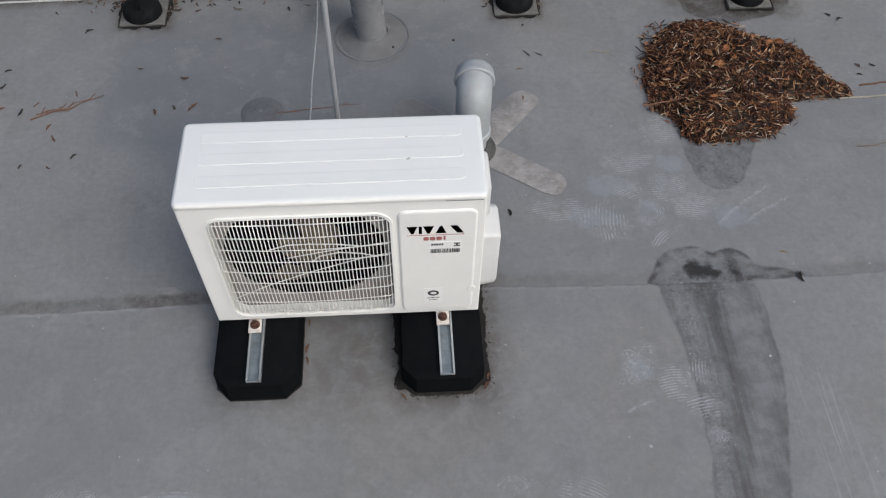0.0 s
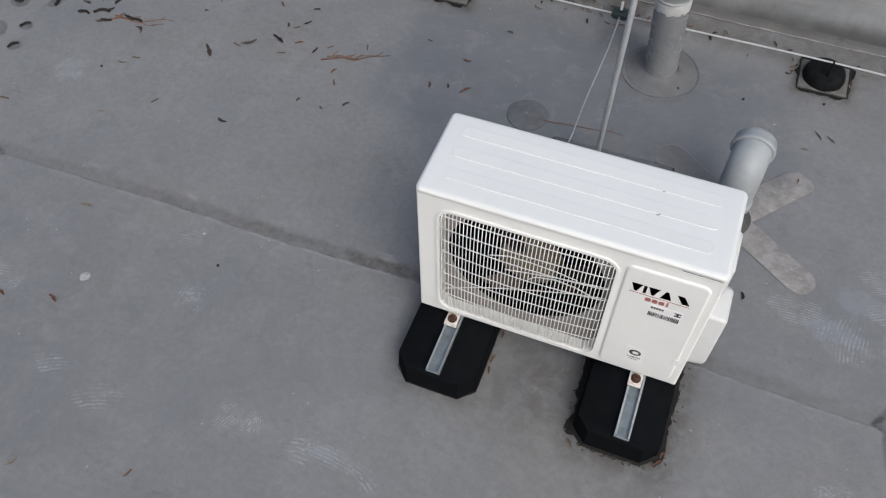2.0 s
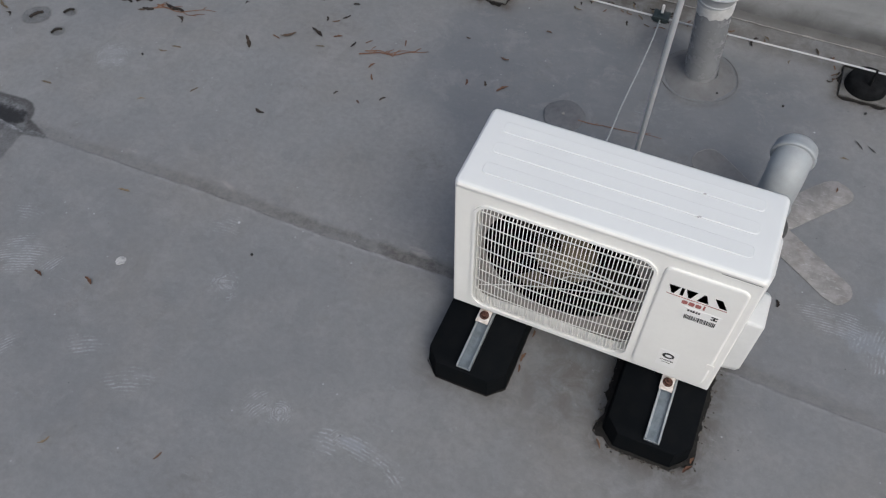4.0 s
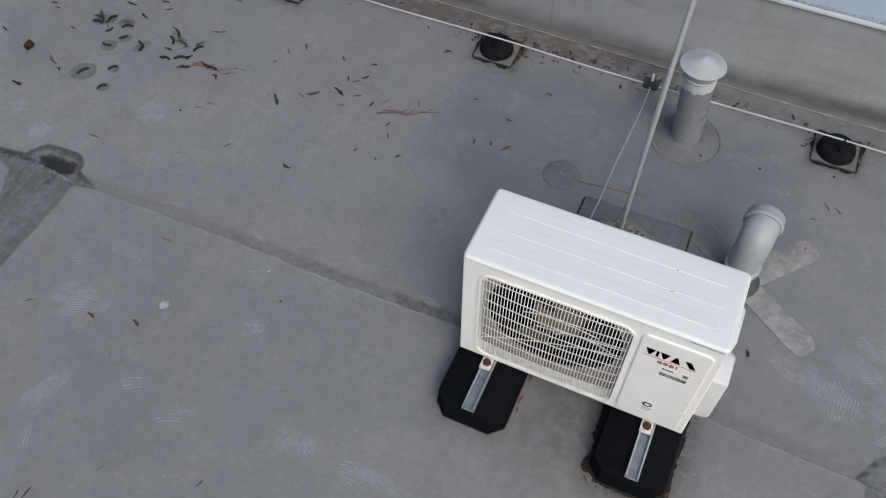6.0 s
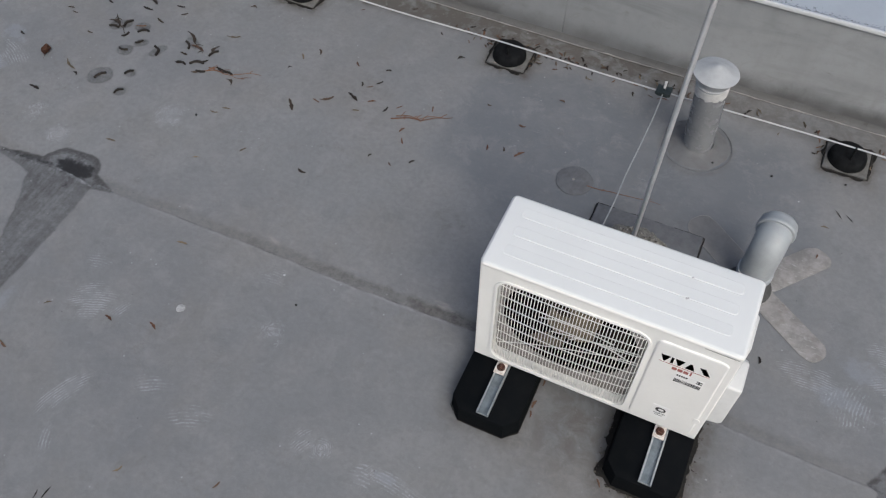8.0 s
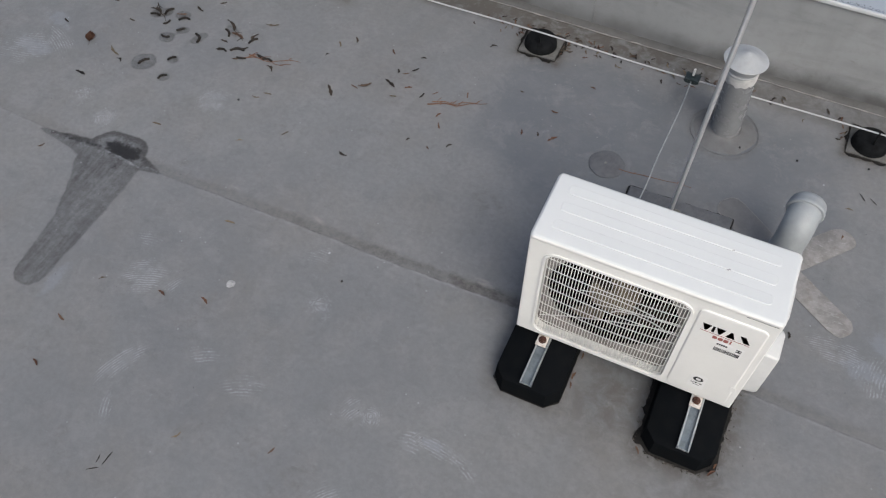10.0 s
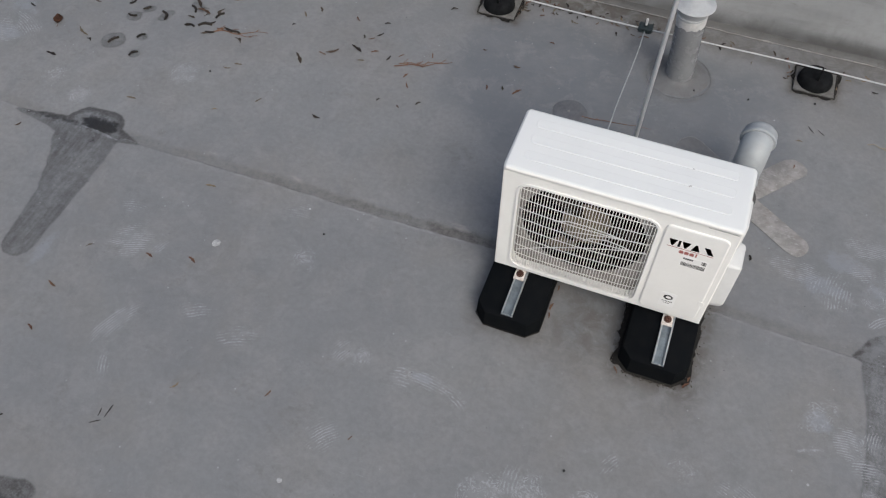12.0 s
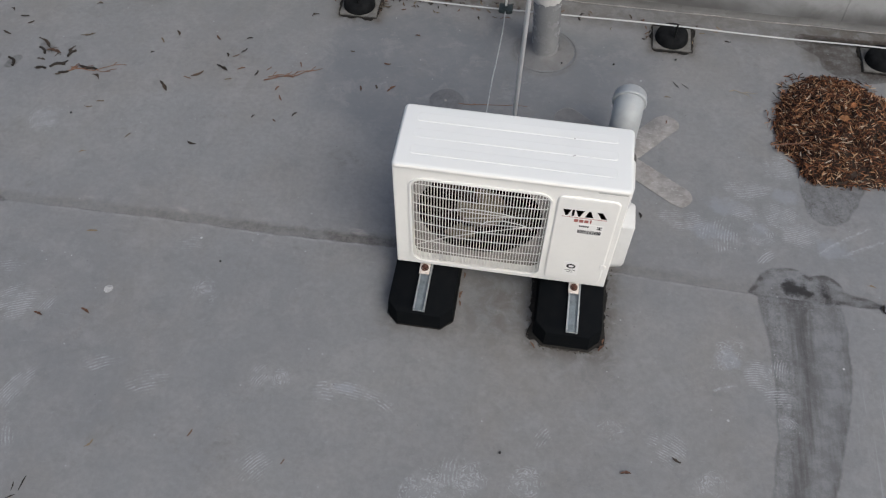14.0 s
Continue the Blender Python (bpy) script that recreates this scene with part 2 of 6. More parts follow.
def white_enamel():
    n = Nodes("white_enamel")
    a, b = n.noise(3.5, 5, 0.6), n.noise(60, 4, 0.7)
    col = n.mix(n.ramp(a, 0.4, 0.8, 0, 0.5), (0.675, 0.695, 0.692), (0.63, 0.65, 0.648))
    col = n.mix(n.ramp(n.noise(26, 5, 0.8, 0.5), 0.68, 0.8, 0, 0.18), col, (0.45, 0.43, 0.39))
    return n.done(col, n.ramp(b, 0.3, 0.7, 0.48, 0.6), bump=b, strength=0.05, dist=0.001, spec=0.35)


def litter(name, stops, per_island=False):
    n = Nodes(name)
    fac = n.island() if per_island else n.random()
    col = n.blend3(fac, stops)
    grain = n.noise(90, 4, 0.7, 0.3, n.stretch(1, 4, 1))
    col = n.mix(n.ramp(grain, 0.4, 0.75, 0, 0.55), col, (0.03, 0.02, 0.014))
    return n.done(col, 0.7, bump=grain, strength=0.4, dist=0.001, spec=0.25)


ROOF = roof_paint()
ENAMEL = white_enamel()
PLASTIC = plain("aged_white_plastic", (0.785, 0.785, 0.76), 0.48, vary=0.03, scale=5, bump=0.04)
LUG = plain("grubby_white_enamel", (0.66, 0.64, 0.61), 0.5, vary=0.1, scale=70, dark=(0.34, 0.25, 0.19))
WIRE_WHITE = plain("coated_wire", (0.78, 0.775, 0.75), 0.4, vary=0.06, scale=20, bump=0.03)
SHROUD = plain("dusty_shroud_plastic", (0.27, 0.258, 0.242), 0.75, vary=0.14, scale=9, dark=(0.15, 0.137, 0.12), spec=0.12)
# near-black colour stands in for the shade inside the unit
CAVITY_SHADE = plain("cavity_shade_black", (0.003, 0.003, 0.003), 0.9, vary=0.1, spec=0.02)
# fan colours carry light and shade: beige where lit, dark brown where shaded
LIT_FAN = plain("lit_dusty_fan_plastic", (0.185, 0.155, 0.108), 0.8, vary=0.2, scale=18, spec=0.08)
SHADED_BLADE = plain("shaded_fan_blade", (0.020, 0.0155, 0.010), 0.8, vary=0.3, scale=14, dark=(0.009, 0.007, 0.005), spec=0.05)
# white plastic darkened to carry the shade on the side covers
COVER = plain("shaded_white_cover_plastic", (0.60, 0.61, 0.605), 0.5, vary=0.05, scale=9, bump=0.05)
RUBBER = plain("black_rubber", (0.0042, 0.0052, 0.0064), 0.85, vary=0.25, scale=25, bump=0.3, dark=(0.0078, 0.0085, 0.0092), spec=0.03)
TAR = plain("old_tar", (0.013, 0.0125, 0.012), 0.85, vary=0.3, scale=55, bump=0.8, dark=(0.030, 0.028, 0.026), spec=0.12)
ZINC = plain("galvanised_steel", (0.5, 0.53, 0.55), 0.42, 0.75, vary=0.12, scale=30)
# darker zinc copy that paints the shade inside the hollow channels
SHADED_ZINC = plain("shaded_galvanised_steel", (0.20, 0.24, 0.27), 0.6, 0.4, vary=0.15, scale=25, dark=(0.10, 0.12, 0.135))
RUST = plain("rusted_steel", (0.085, 0.034, 0.021), 0.8, 0.1, vary=0.25, scale=60, bump=0.7, dark=(0.05, 0.02, 0.014))
BLACKPRINT = plain("black_print", (0.012, 0.012, 0.013), 0.5, vary=0.1)
REDPRINT = plain("dull_red_print", (0.36, 0.12, 0.11), 0.5, vary=0.08)
PAPER = plain("sticker_paper", (0.80, 0.80, 0.785), 0.5, vary=0.02)
PVC = plain("grey_pvc", (0.33, 0.355, 0.37), 0.45, vary=0.1, scale=14, bump=0.08, dark=(0.26, 0.275, 0.285))
PIPE_PAINT = plain("painted_vent_pipe", (0.20, 0.206, 0.214), 0.24, vary=0.12, scale=16, bump=0.1)
PALE_PVC = plain("pale_weathered_plastic", (0.385, 0.40, 0.41), 0.55, vary=0.1, scale=20, dark=(0.30, 0.308, 0.315), spec=0.35)
BLOB = plain("weathered_sealant", (0.42, 0.425, 0.43), 0.6, vary=0.2, scale=90, bump=0.6, dark=(0.22, 0.225, 0.23))
SEALANT = plain("smeared_sealant", (0.56, 0.56, 0.55), 0.55, vary=0.15, scale=40, bump=0.5)


def felt_strip_paint():
    n = Nodes("felt_repair_strip")
    a, b = n.noise(16, 6, 0.72), n.noise(70, 5, 0.7)
    col = n.mix(n.ramp(a, 0.36, 0.66), (0.190, 0.185, 0.180), (0.285, 0.275, 0.269))
    col = n.mix(n.ramp(n.noise(9, 5, 0.7), 0.55, 0.7, 0, 0.5), col, (0.20, 0.172, 0.155))
    col = n.mix(n.ramp(n.noise(1.0, 4, 0.65, 0.8, n.stretch(30, 110, 1, 35)), 0.55, 0.70, 0, 0.6), col, (0.40, 0.40, 0.40))
    return n.done(col, 0.6, bump=n.math("ADD", a, b), strength=0.6, dist=0.002, spec=0.4)


FELT = felt_strip_paint()
PAINTED_STRIP = plain("painted_over_strip", (0.172, 0.172, 0.172), 0.6, vary=0.2, scale=26, bump=0.5, dark=(0.135, 0.135, 0.137))
STRIP_EDGE = plain("pale_strip_edge", (0.245, 0.24, 0.235), 0.6, vary=0.2, scale=40, bump=0.4)
DARKFELT = plain("dark_felt_patch", (0.122, 0.127, 0.136), 0.6, vary=0.15, scale=30, bump=0.5)
BITUMEN = plain("weathered_bitumen", (0.07, 0.07, 0.068), 0.7, vary=0.2, scale=40, bump=0.6)
ROD = plain("aluminium_rod", (0.56, 0.57, 0.58), 0.4, 0.55, vary=0.05, scale=30)
CABLE = plain("pale_conductor_sheath", (0.46, 0.475, 0.48), 0.45, vary=0.06, scale=40)
CABLE_GREEN = plain("grey_green_conductor", (0.30, 0.325, 0.335), 0.5, vary=0.15, scale=40)
CLAMP = plain("dark_green_clamp", (0.03, 0.045, 0.047), 0.5, vary=0.25, scale=60)
HOLDER = plain("black_holder_plastic", (0.0095, 0.0105, 0.0115), 0.8, vary=0.3, scale=30, spec=0.1)
SLAB = plain("grimy_concrete_and_lid_shade", (0.135, 0.135, 0.131), 0.8, vary=0.25, scale=24, bump=0.6, dark=(0.06, 0.056, 0.05))
COLLAR = plain("brushed_roof_coating", (0.134, 0.137, 0.141), 0.6, vary=0.2, scale=22, bump=0.5, dark=(0.104, 0.104, 0.105))
GRAVEL = plain("rough_aggregate", (0.26, 0.25, 0.22), 0.9, vary=0.35, scale=110, bump=1.0, dark=(0.06, 0.055, 0.045))
MOSS = plain("black_lichen", (0.03, 0.03, 0.028), 0.9, vary=0.3, scale=200)
COPING = plain("blue_grey_coping_paint", (0.33, 0.37, 0.42), 0.35, vary=0.05, scale=4, bump=0.04)
COPING_EDGE = plain("white_edge_trim", (0.56, 0.575, 0.58), 0.4, vary=0.06, scale=20)
CRACK = plain("black_crack_dirt", (0.025, 0.023, 0.021), 0.9, vary=0.2, scale=80)
GROUND = plain("far_ground", (0.09, 0.1, 0.07), 0.9, vary=0.3, scale=0.05)
POD_DARK = litter("dark_seed_pod", [(0, (0.014, 0.012, 0.011)), (0.5, (0.030, 0.024, 0.020)), (0.8, (0.062, 0.048, 0.036)), (1, (0.10, 0.055, 0.038))])
POD_BLACK = litter("black_curled_pod", [(0, (0.012, 0.011, 0.010)), (1, (0.028, 0.024, 0.021))])
POD_ORANGE = litter("orange_brown_leaf", [(0, (0.085, 0.04, 0.026)), (0.5, (0.15, 0.078, 0.048)), (1, (0.12, 0.08, 0.055))])
POD_TAN = litter("tan_dry_leaf", [(0, (0.15, 0.12, 0.08)), (0.5, (0.10, 0.08, 0.058)), (1, (0.21, 0.16, 0.105))])
TWIG = litter("orange_twig_bark", [(0, (0.21, 0.115, 0.075)), (1, (0.14, 0.068, 0.045))])
STICK = litter("dry_stick_bark", [(0, (0.3, 0.26, 0.19)), (1, (0.15, 0.1, 0.07))])
HEAP = litter("heaped_leaf_litter", [(0, (0.010, 0.006, 0.005)), (0.24, (0.032, 0.014, 0.010)), (0.48, (0.105, 0.041, 0.022)), (0.70, (0.24, 0.098, 0.045)), (0.84, (0.38, 0.20, 0.10)), (0.93, (0.40, 0.27, 0.16)), (1, (0.58, 0.50, 0.40))], True)
PEBBLE = litter("mixed_gravel", [(0, (0.05, 0.045, 0.038)), (0.4, (0.16, 0.15, 0.13)), (0.75, (0.3, 0.28, 0.24)), (1, (0.5, 0.48, 0.44))], True)
CRUMBS = litter("tar_crumbs", [(0, (0.02, 0.018, 0.016)), (0.5, (0.06, 0.054, 0.046)), (0.8, (0.13, 0.12, 0.10)), (1, (0.2, 0.19, 0.17))], True)
LEAF_ORANGE = litter("orange_broad_leaf", [(0, (0.48, 0.21, 0.095)), (1, (0.58, 0.34, 0.17))])
HEAP_CORE = plain("wet_leaf_mould", (0.03, 0.018, 0.012), 0.85, vary=0.3, scale=60, bump=0.8)


def wall_paint():
    n = Nodes("painted_upstand")
    a, b, c = n.noise(0.9, 5, 0.6), n.noise(24, 5, 0.65), n.noise(1.0, 4, 0.6, 0.3, n.stretch(7, 7, 0.8))
    col = n.mix(n.ramp(a, 0.35, 0.7), (0.22, 0.23, 0.238), (0.30, 0.31, 0.316))
    col = n.mix(n.ramp(c, 0.5, 0.8, 0, 0.3), col, (0.13, 0.13, 0.125))
    col = n.mix(n.ramp(b, 0.45, 0.75, 0, 0.25), col, (0.16, 0.16, 0.16))
    blot = n.noise(1.0, 4, 0.6, 0.8, n.stretch(1.6, 1.6, 7))
    col = n.mix(n.ramp(blot, 0.48, 0.72, 0, 0.38), col, (0.105, 0.106, 0.108))
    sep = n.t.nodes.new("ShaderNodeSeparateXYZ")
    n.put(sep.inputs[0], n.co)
    # patchy dark band low down: splash stains plus painted shade of the crease
    splash_and_shade = n.ramp(n.math("ADD", sep.outputs[2], n.math("MULTIPLY", n.noise(5, 5, 0.7, 0.4), 0.12)), 0.10, 0.21, 1, 0)
    splash_and_shade = n.math("MULTIPLY", splash_and_shade, n.ramp(n.noise(1.0, 3, 0.6, 0, n.stretch(2.1, 0.5, 0.5)), 0.40, 0.58, 0.40, 0.85))
    col = n.mix(splash_and_shade, col, (0.075, 0.074, 0.074))
    grime = n.noise(7, 6, 0.75, 0.6, n.stretch(1, 1, 2.5))
    col = n.mix(n.ramp(grime, 0.55, 0.75, 0, 0.35), col, (0.12, 0.108, 0.095))
    return n.done(col, 0.55, bump=n.math("ADD", b, n.math("MULTIPLY", a, 3)), strength=0.15, dist=0.004)


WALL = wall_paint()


def fillet_paint():
    """Painted fillet, brown with packed dirt along one stretch, greys darkened for corner shade."""
    n = Nodes("dirty_shaded_fillet_coating")
    sep = n.t.nodes.new("ShaderNodeSeparateXYZ")
    n.put(sep.inputs[0], n.co)
    a, b = n.noise(6, 6, 0.7), n.noise(40, 5, 0.7)
    col = n.mix(n.ramp(a, 0.35, 0.7), (0.105, 0.106, 0.107), (0.145, 0.147, 0.148))
    worn = n.ramp(n.math("ADD", sep.outputs[0], n.math("MULTIPLY", n.noise(1.4, 4, 0.6), 1.6)), 1.2, 1.9, 0.62, 0.35)
    dirt_and_shade = n.math("MULTIPLY", worn, n.ramp(n.noise(10, 6, 0.75), 0.3, 0.55, 0.65, 1.0))
    col = n.mix(dirt_and_shade, col, (0.085, 0.083, 0.081))
    col = n.mix(n.ramp(b, 0.55, 0.7, 0, 0.5), col, (0.06, 0.055, 0.05))
    return n.done(col, 0.65, bump=n.math("ADD", a, b), strength=0.4, dist=0.003, spec=0.3)


FILLET = fillet_paint()

# ---- mesh helpers ----
BASE = {}


def to_mesh(name, bm, material, smooth=False):
    me = bpy.data.meshes.new(name)
    bmesh.ops.recalc_face_normals(bm, faces=bm.faces)
    bm.to_mesh(me)
    bm.free()
    if smooth:
        me.shade_smooth()
        me.set_sharp_from_angle(angle=radians(40))
    me.materials.append(material)
    return me


def empty(name, at, label, category, group="", kind=""):
    ob = new(name)
    ob.location = at
    ob.empty_display_size = 0.05
    BASE[ob.name] = Vector(at)
    return tagged(ob, label, category, group, kind)


def part(name, bm, material, parent, label="", smooth=True):
    at = BASE[parent.name]
    bm.transform(Matrix.Translation(-at))
    ob = new(name, to_mesh(name, bm, material, smooth))
    ob.parent = parent
    BASE[ob.name] = at
    return tagged(ob, label)


def thing(name, bm, material, at, label, category, group="", kind="", smooth=True):
    bm.transform(Matrix.Translation(-Vector(at)))
    ob = new(name, to_mesh(name, bm, material, smooth))
    ob.location = at
    BASE[ob.name] = Vector(at)
    return tagged(ob, label, category, group, kind)


def box(x0, x1, y0, y1, z0, z1, bevel=0.0, seg=2, bm=None):
    own = bmesh.new()
    bmesh.ops.create_cube(own, size=1, matrix=Matrix.LocRotScale(((x0 + x1) / 2, (y0 + y1) / 2, (z0 + z1) / 2), None, (x1 - x0, y1 - y0, z1 - z0)))
    if bevel:
        bmesh.ops.bevel(own, geom=own.edges[:], offset=bevel, segments=seg, profile=0.5, affect="EDGES")
    return join(bm, own)


def join(bm, other):
    if bm is None:
        return other
    me = bpy.data.meshes.new("tmp")
    other.to_mesh(me)
    other.free()
    bm.from_mesh(me)
    bpy.data.meshes.remove(me)
    return bm


def tube(points, radius, seg=8, bm=None, caps=True):
    """A tube along points; radius is a number or one for each point."""
    bm = bm or bmesh.new()
    pts = [Vector(p) for p in points]
    rad = [radius] * len(pts) if isinstance(radius, (int, float)) else list(radius)
    rings, side = [], None
    for i, p in enumerate(pts):
        d = (pts[min(i + 1, len(pts) - 1)] - pts[max(i - 1, 0)]).normalized()
        if side is None:
            side = d.orthogonal().normalized()
        side = (side - d * side.dot(d)).normalized()
        up = d.cross(side)
        rings.append([bm.verts.new(p + (side * math.cos(a) + up * math.sin(a)) * rad[i]) for a in (2 * math.pi * k / seg for k in range(seg))])
    for a, b in zip(rings, rings[1:]):
        for k in range(seg):
            bm.faces.new((a[k], a[(k + 1) % seg], b[(k + 1) % seg], b[k]))
    if caps:
        bm.faces.new(rings[0][::-1])
        bm.faces.new(rings[-1])
    return bm


def lathe(profile, centre, seg=32, bm=None):
    """Turns (radius, height) pairs about an upright axis."""
    bm = bm or bmesh.new()
    cx, cy, cz = centre
    rings = []
    for r, z in profile:
        if r < 1e-5:
            rings.append([bm.verts.new((cx, cy, cz + z))])
        else:
            rings.append([bm.verts.new((cx + r * math.cos(2 * math.pi * k / seg), cy + r * math.sin(2 * math.pi * k / seg), cz + z)) for k in range(seg)])
    for a, b in zip(rings, rings[1:]):
        for k in range(seg):
            q = [a[k % len(a)], a[(k + 1) % len(a)], b[(k + 1) % len(b)], b[k % len(b)]]
            q = list(dict.fromkeys(q))
            if len(q) > 2:
                bm.faces.new(q)
    return bm


def outline(pts, z0, z1, bevel=0.0, bm=None):
    """A plate with the outline pts, from z0 up to z1."""
    own = bmesh.new()
    f = own.faces.new([own.verts.new((x, y, z0)) for x, y in pts])
    out = bmesh.ops.extrude_face_region(own, geom=[f])
    tops = [v for v in out["geom"] if isinstance(v, bmesh.types.BMVert)]
    for v in tops:
        v.co.z = z1
    if bevel:
        edges = [e for e in own.edges if all(abs(v.co.z - z1) < 1e-6 for v in e.verts)]
        bmesh.ops.bevel(own, geom=edges, offset=bevel, segments=2, profile=0.5, affect="EDGES")
    return join(bm, own)


def capsule_outline(p, q, r, n=9, wobble=0.0):
    p, q = Vector(p), Vector(q)
    a0 = math.atan2(q.y - p.y, q.x - p.x)
    pts = []
    for c, a in ((q, a0 - math.pi / 2), (p, a0 + math.pi / 2)):
        for k in range(n):
            w = a + math.pi * k / (n - 1)
            rr = r * (1 + wobble * noise.noise((c.x * 9 + math.cos(w) * 2, c.y * 9 + math.sin(w) * 2, 0)))
            # squared-off round end
            s = max(abs(math.cos(w - a - math.pi / 2)), abs(math.sin(w - a - math.pi / 2)))
            rr *= 1 + 0.07 * (1 - s) / 0.29
            pts.append((c.x + rr * math.cos(w), c.y + rr * math.sin(w)))
    return pts


def round_rect(x0, x1, y0, y1, r, n=6):
    pts = []
    for cx, cy, a in ((x1 - r, y1 - r, 0), (x0 + r, y1 - r, 90), (x0 + r, y0 + r, 180), (x1 - r, y0 + r, 270)):
        for k in range(n + 1):
            w = radians(a + 90 * k / n)
            pts.append((cx + r * math.cos(w), cy + r * math.sin(w)))
    return pts


def stand(bm, y):
    """Turns a plate drawn flat in x, y to stand upright: its height becomes z and its thickness faces -y from y."""
    for v in bm.verts:
        v.co = Vector((v.co.x, y - v.co.z, v.co.y))
    return bm


# ---- roof sheet ----
def capsule_sd(X, Y, a, b, ra, rb):
    """Depth inside a capsule whose radius runs from ra at a to rb at b."""
    ax, ay, dx, dy = a[0], a[1], b[0] - a[0], b[1] - a[1]
    t = np.clip(((X - ax) * dx + (Y - ay) * dy) / max(dx * dx + dy * dy, 1e-9), 0, 1)
    return ra + (rb - ra) * t - np.hypot(X - ax - t * dx, Y - ay - t * dy)


def seam_line(X):
    return np.interp(X, (-14, -2.9, -2.6, -2.0, -1.4, -0.9, -0.45, 0.45, 0.62, 0.84, 1.15, 1.5, 1.76, 14), (0.14, 0.126, 0.113, 0.108, 0.116, 0.114, 0.125, 0.142, 0.133, 0.128, 0.122, 0.131, 0.138, 0.15))


def second_seam(X):
    return -1.06 + 0.205 * X


def roof_sheet():
    xs = np.unique(np.round(np.concatenate([np.linspace(-14, -4, 12), np.arange(-4, -3.3, 0.02), np.arange(-3.3, 2.2, 0.0125), np.arange(2.2, 3.0, 0.02), np.linspace(3.0, 14, 14)]), 4))
    ys = np.unique(np.round(np.concatenate([np.linspace(-16, -2.4, 16), np.arange(-2.4, -1.5, 0.02), np.arange(-1.5, 0.06, 0.0125), np.arange(0.06, 0.22, 0.005), np.arange(0.22, 1.86, 0.0125)]), 4))
    X, Y = np.meshgrid(xs, ys)
    d = Y - seam_line(X)
    Z = 0.0015 * np.sin(X * 3.1 + 1.3 * np.sin(Y * 2.3)) + 0.0015 * np.sin(Y * 4.0 + X)
    Z += np.where(d < 0, 0.0008 * np.exp(d / 0.05), -0.0008 * np.exp(-d / 0.03))
    Z -= 0.02 * np.exp(-(((X - 1.18) / 0.16) ** 2)) * (Y < 0.15) * np.clip((0.15 - Y) / 0.2, 0, 1) * 0.4

    damp = np.full_like(X, -1.0)
    for a, b, ra, rb in (
        ((1.10, 0.165), (1.13, 0.17), 0.105, 0.105), ((0.962, 0.132), (1.06, 0.16), 0.003, 0.075), ((1.245, 0.19), (1.258, 0.195), 0.068, 0.066), ((1.28, 0.165), (1.515, 0.136), 0.035, 0.004),
        ((1.155, 0.09), (1.172, -0.012), 0.160, 0.153), ((1.172, -0.012), (1.173, -0.241), 0.153, 0.137), ((1.173, -0.241), (1.143, -0.459), 0.137, 0.113), ((1.143, -0.459), (1.10, -0.67), 0.113, 0.102), ((1.10, -0.67), (1.06, -1.5), 0.102, 0.09),
        ((-2.36, 0.135), (-2.275, 0.145), 0.098, 0.096), ((-2.70, 0.105), (-2.45, 0.10), 0.006, 0.05), ((-2.2, 0.12), (-2.07, 0.105), 0.05, 0.003), ((-2.305, 0.05), (-2.262, -0.13), 0.150, 0.110), ((-2.262, -0.13), (-2.243, -0.24), 0.110, 0.090),
        ((-2.243, -0.24), (-2.228, -0.52), 0.090, 0.066), ((-2.03, -1.27), (-1.955, -1.23), 0.12, 0.105), ((-1.955, -1.23), (-1.895, -1.30), 0.105, 0.095), ((-1.66, -1.383), (-1.592, -1.375), 0.046, 0.054),
        ((-1.76, -1.45), (-1.68, -1.41), 0.022, 0.034), ((-1.84, -1.39), (-1.78, -1.43), 0.03, 0.012),
        ((1.345, 0.76), (1.315, 0.61), 0.145, 0.098), ((1.33, 0.70), (1.33, 0.68), 0.12, 0.12), ((1.30, 1.64), (1.46, 1.58), 0.035, 0.085), ((1.47, 1.52), (1.56, 1.50), 0.095, 0.105), ((1.56, 1.50), (1.70, 1.51), 0.105, 0.09), ((1.70, 1.51), (1.79, 1.54), 0.09, 0.06), ((1.3, 1.67), (2.6, 1.67), 0.03, 0.05),
        ((-2.555, 0.65), (-2.545, 0.655), 0.055, 0.055), ((-2.56, 0.84), (-2.55, 0.84), 0.034, 0.034), ((-2.58, 1.01), (-2.57, 1.01), 0.034, 0.034),
        ((-2.52, 0.91), (-2.5, 0.92), 0.025, 0.024), ((-2.41, 0.88), (-2.4, 0.92), 0.026, 0.026), ((-2.44, 0.72), (-2.43, 0.72), 0.026, 0.026),
        ((-2.41, 0.60), (-2.40, 0.60), 0.026, 0.026), ((-2.7, 0.97), (-2.66, 1.0), 0.034, 0.03), ((-2.31, 1.03), (-2.26, 1.0), 0.022, 0.018),
    ):
        damp = np.maximum(damp, capsule_sd(X, Y, a, b, ra, rb))
    soot = np.full_like(X, -1.0)
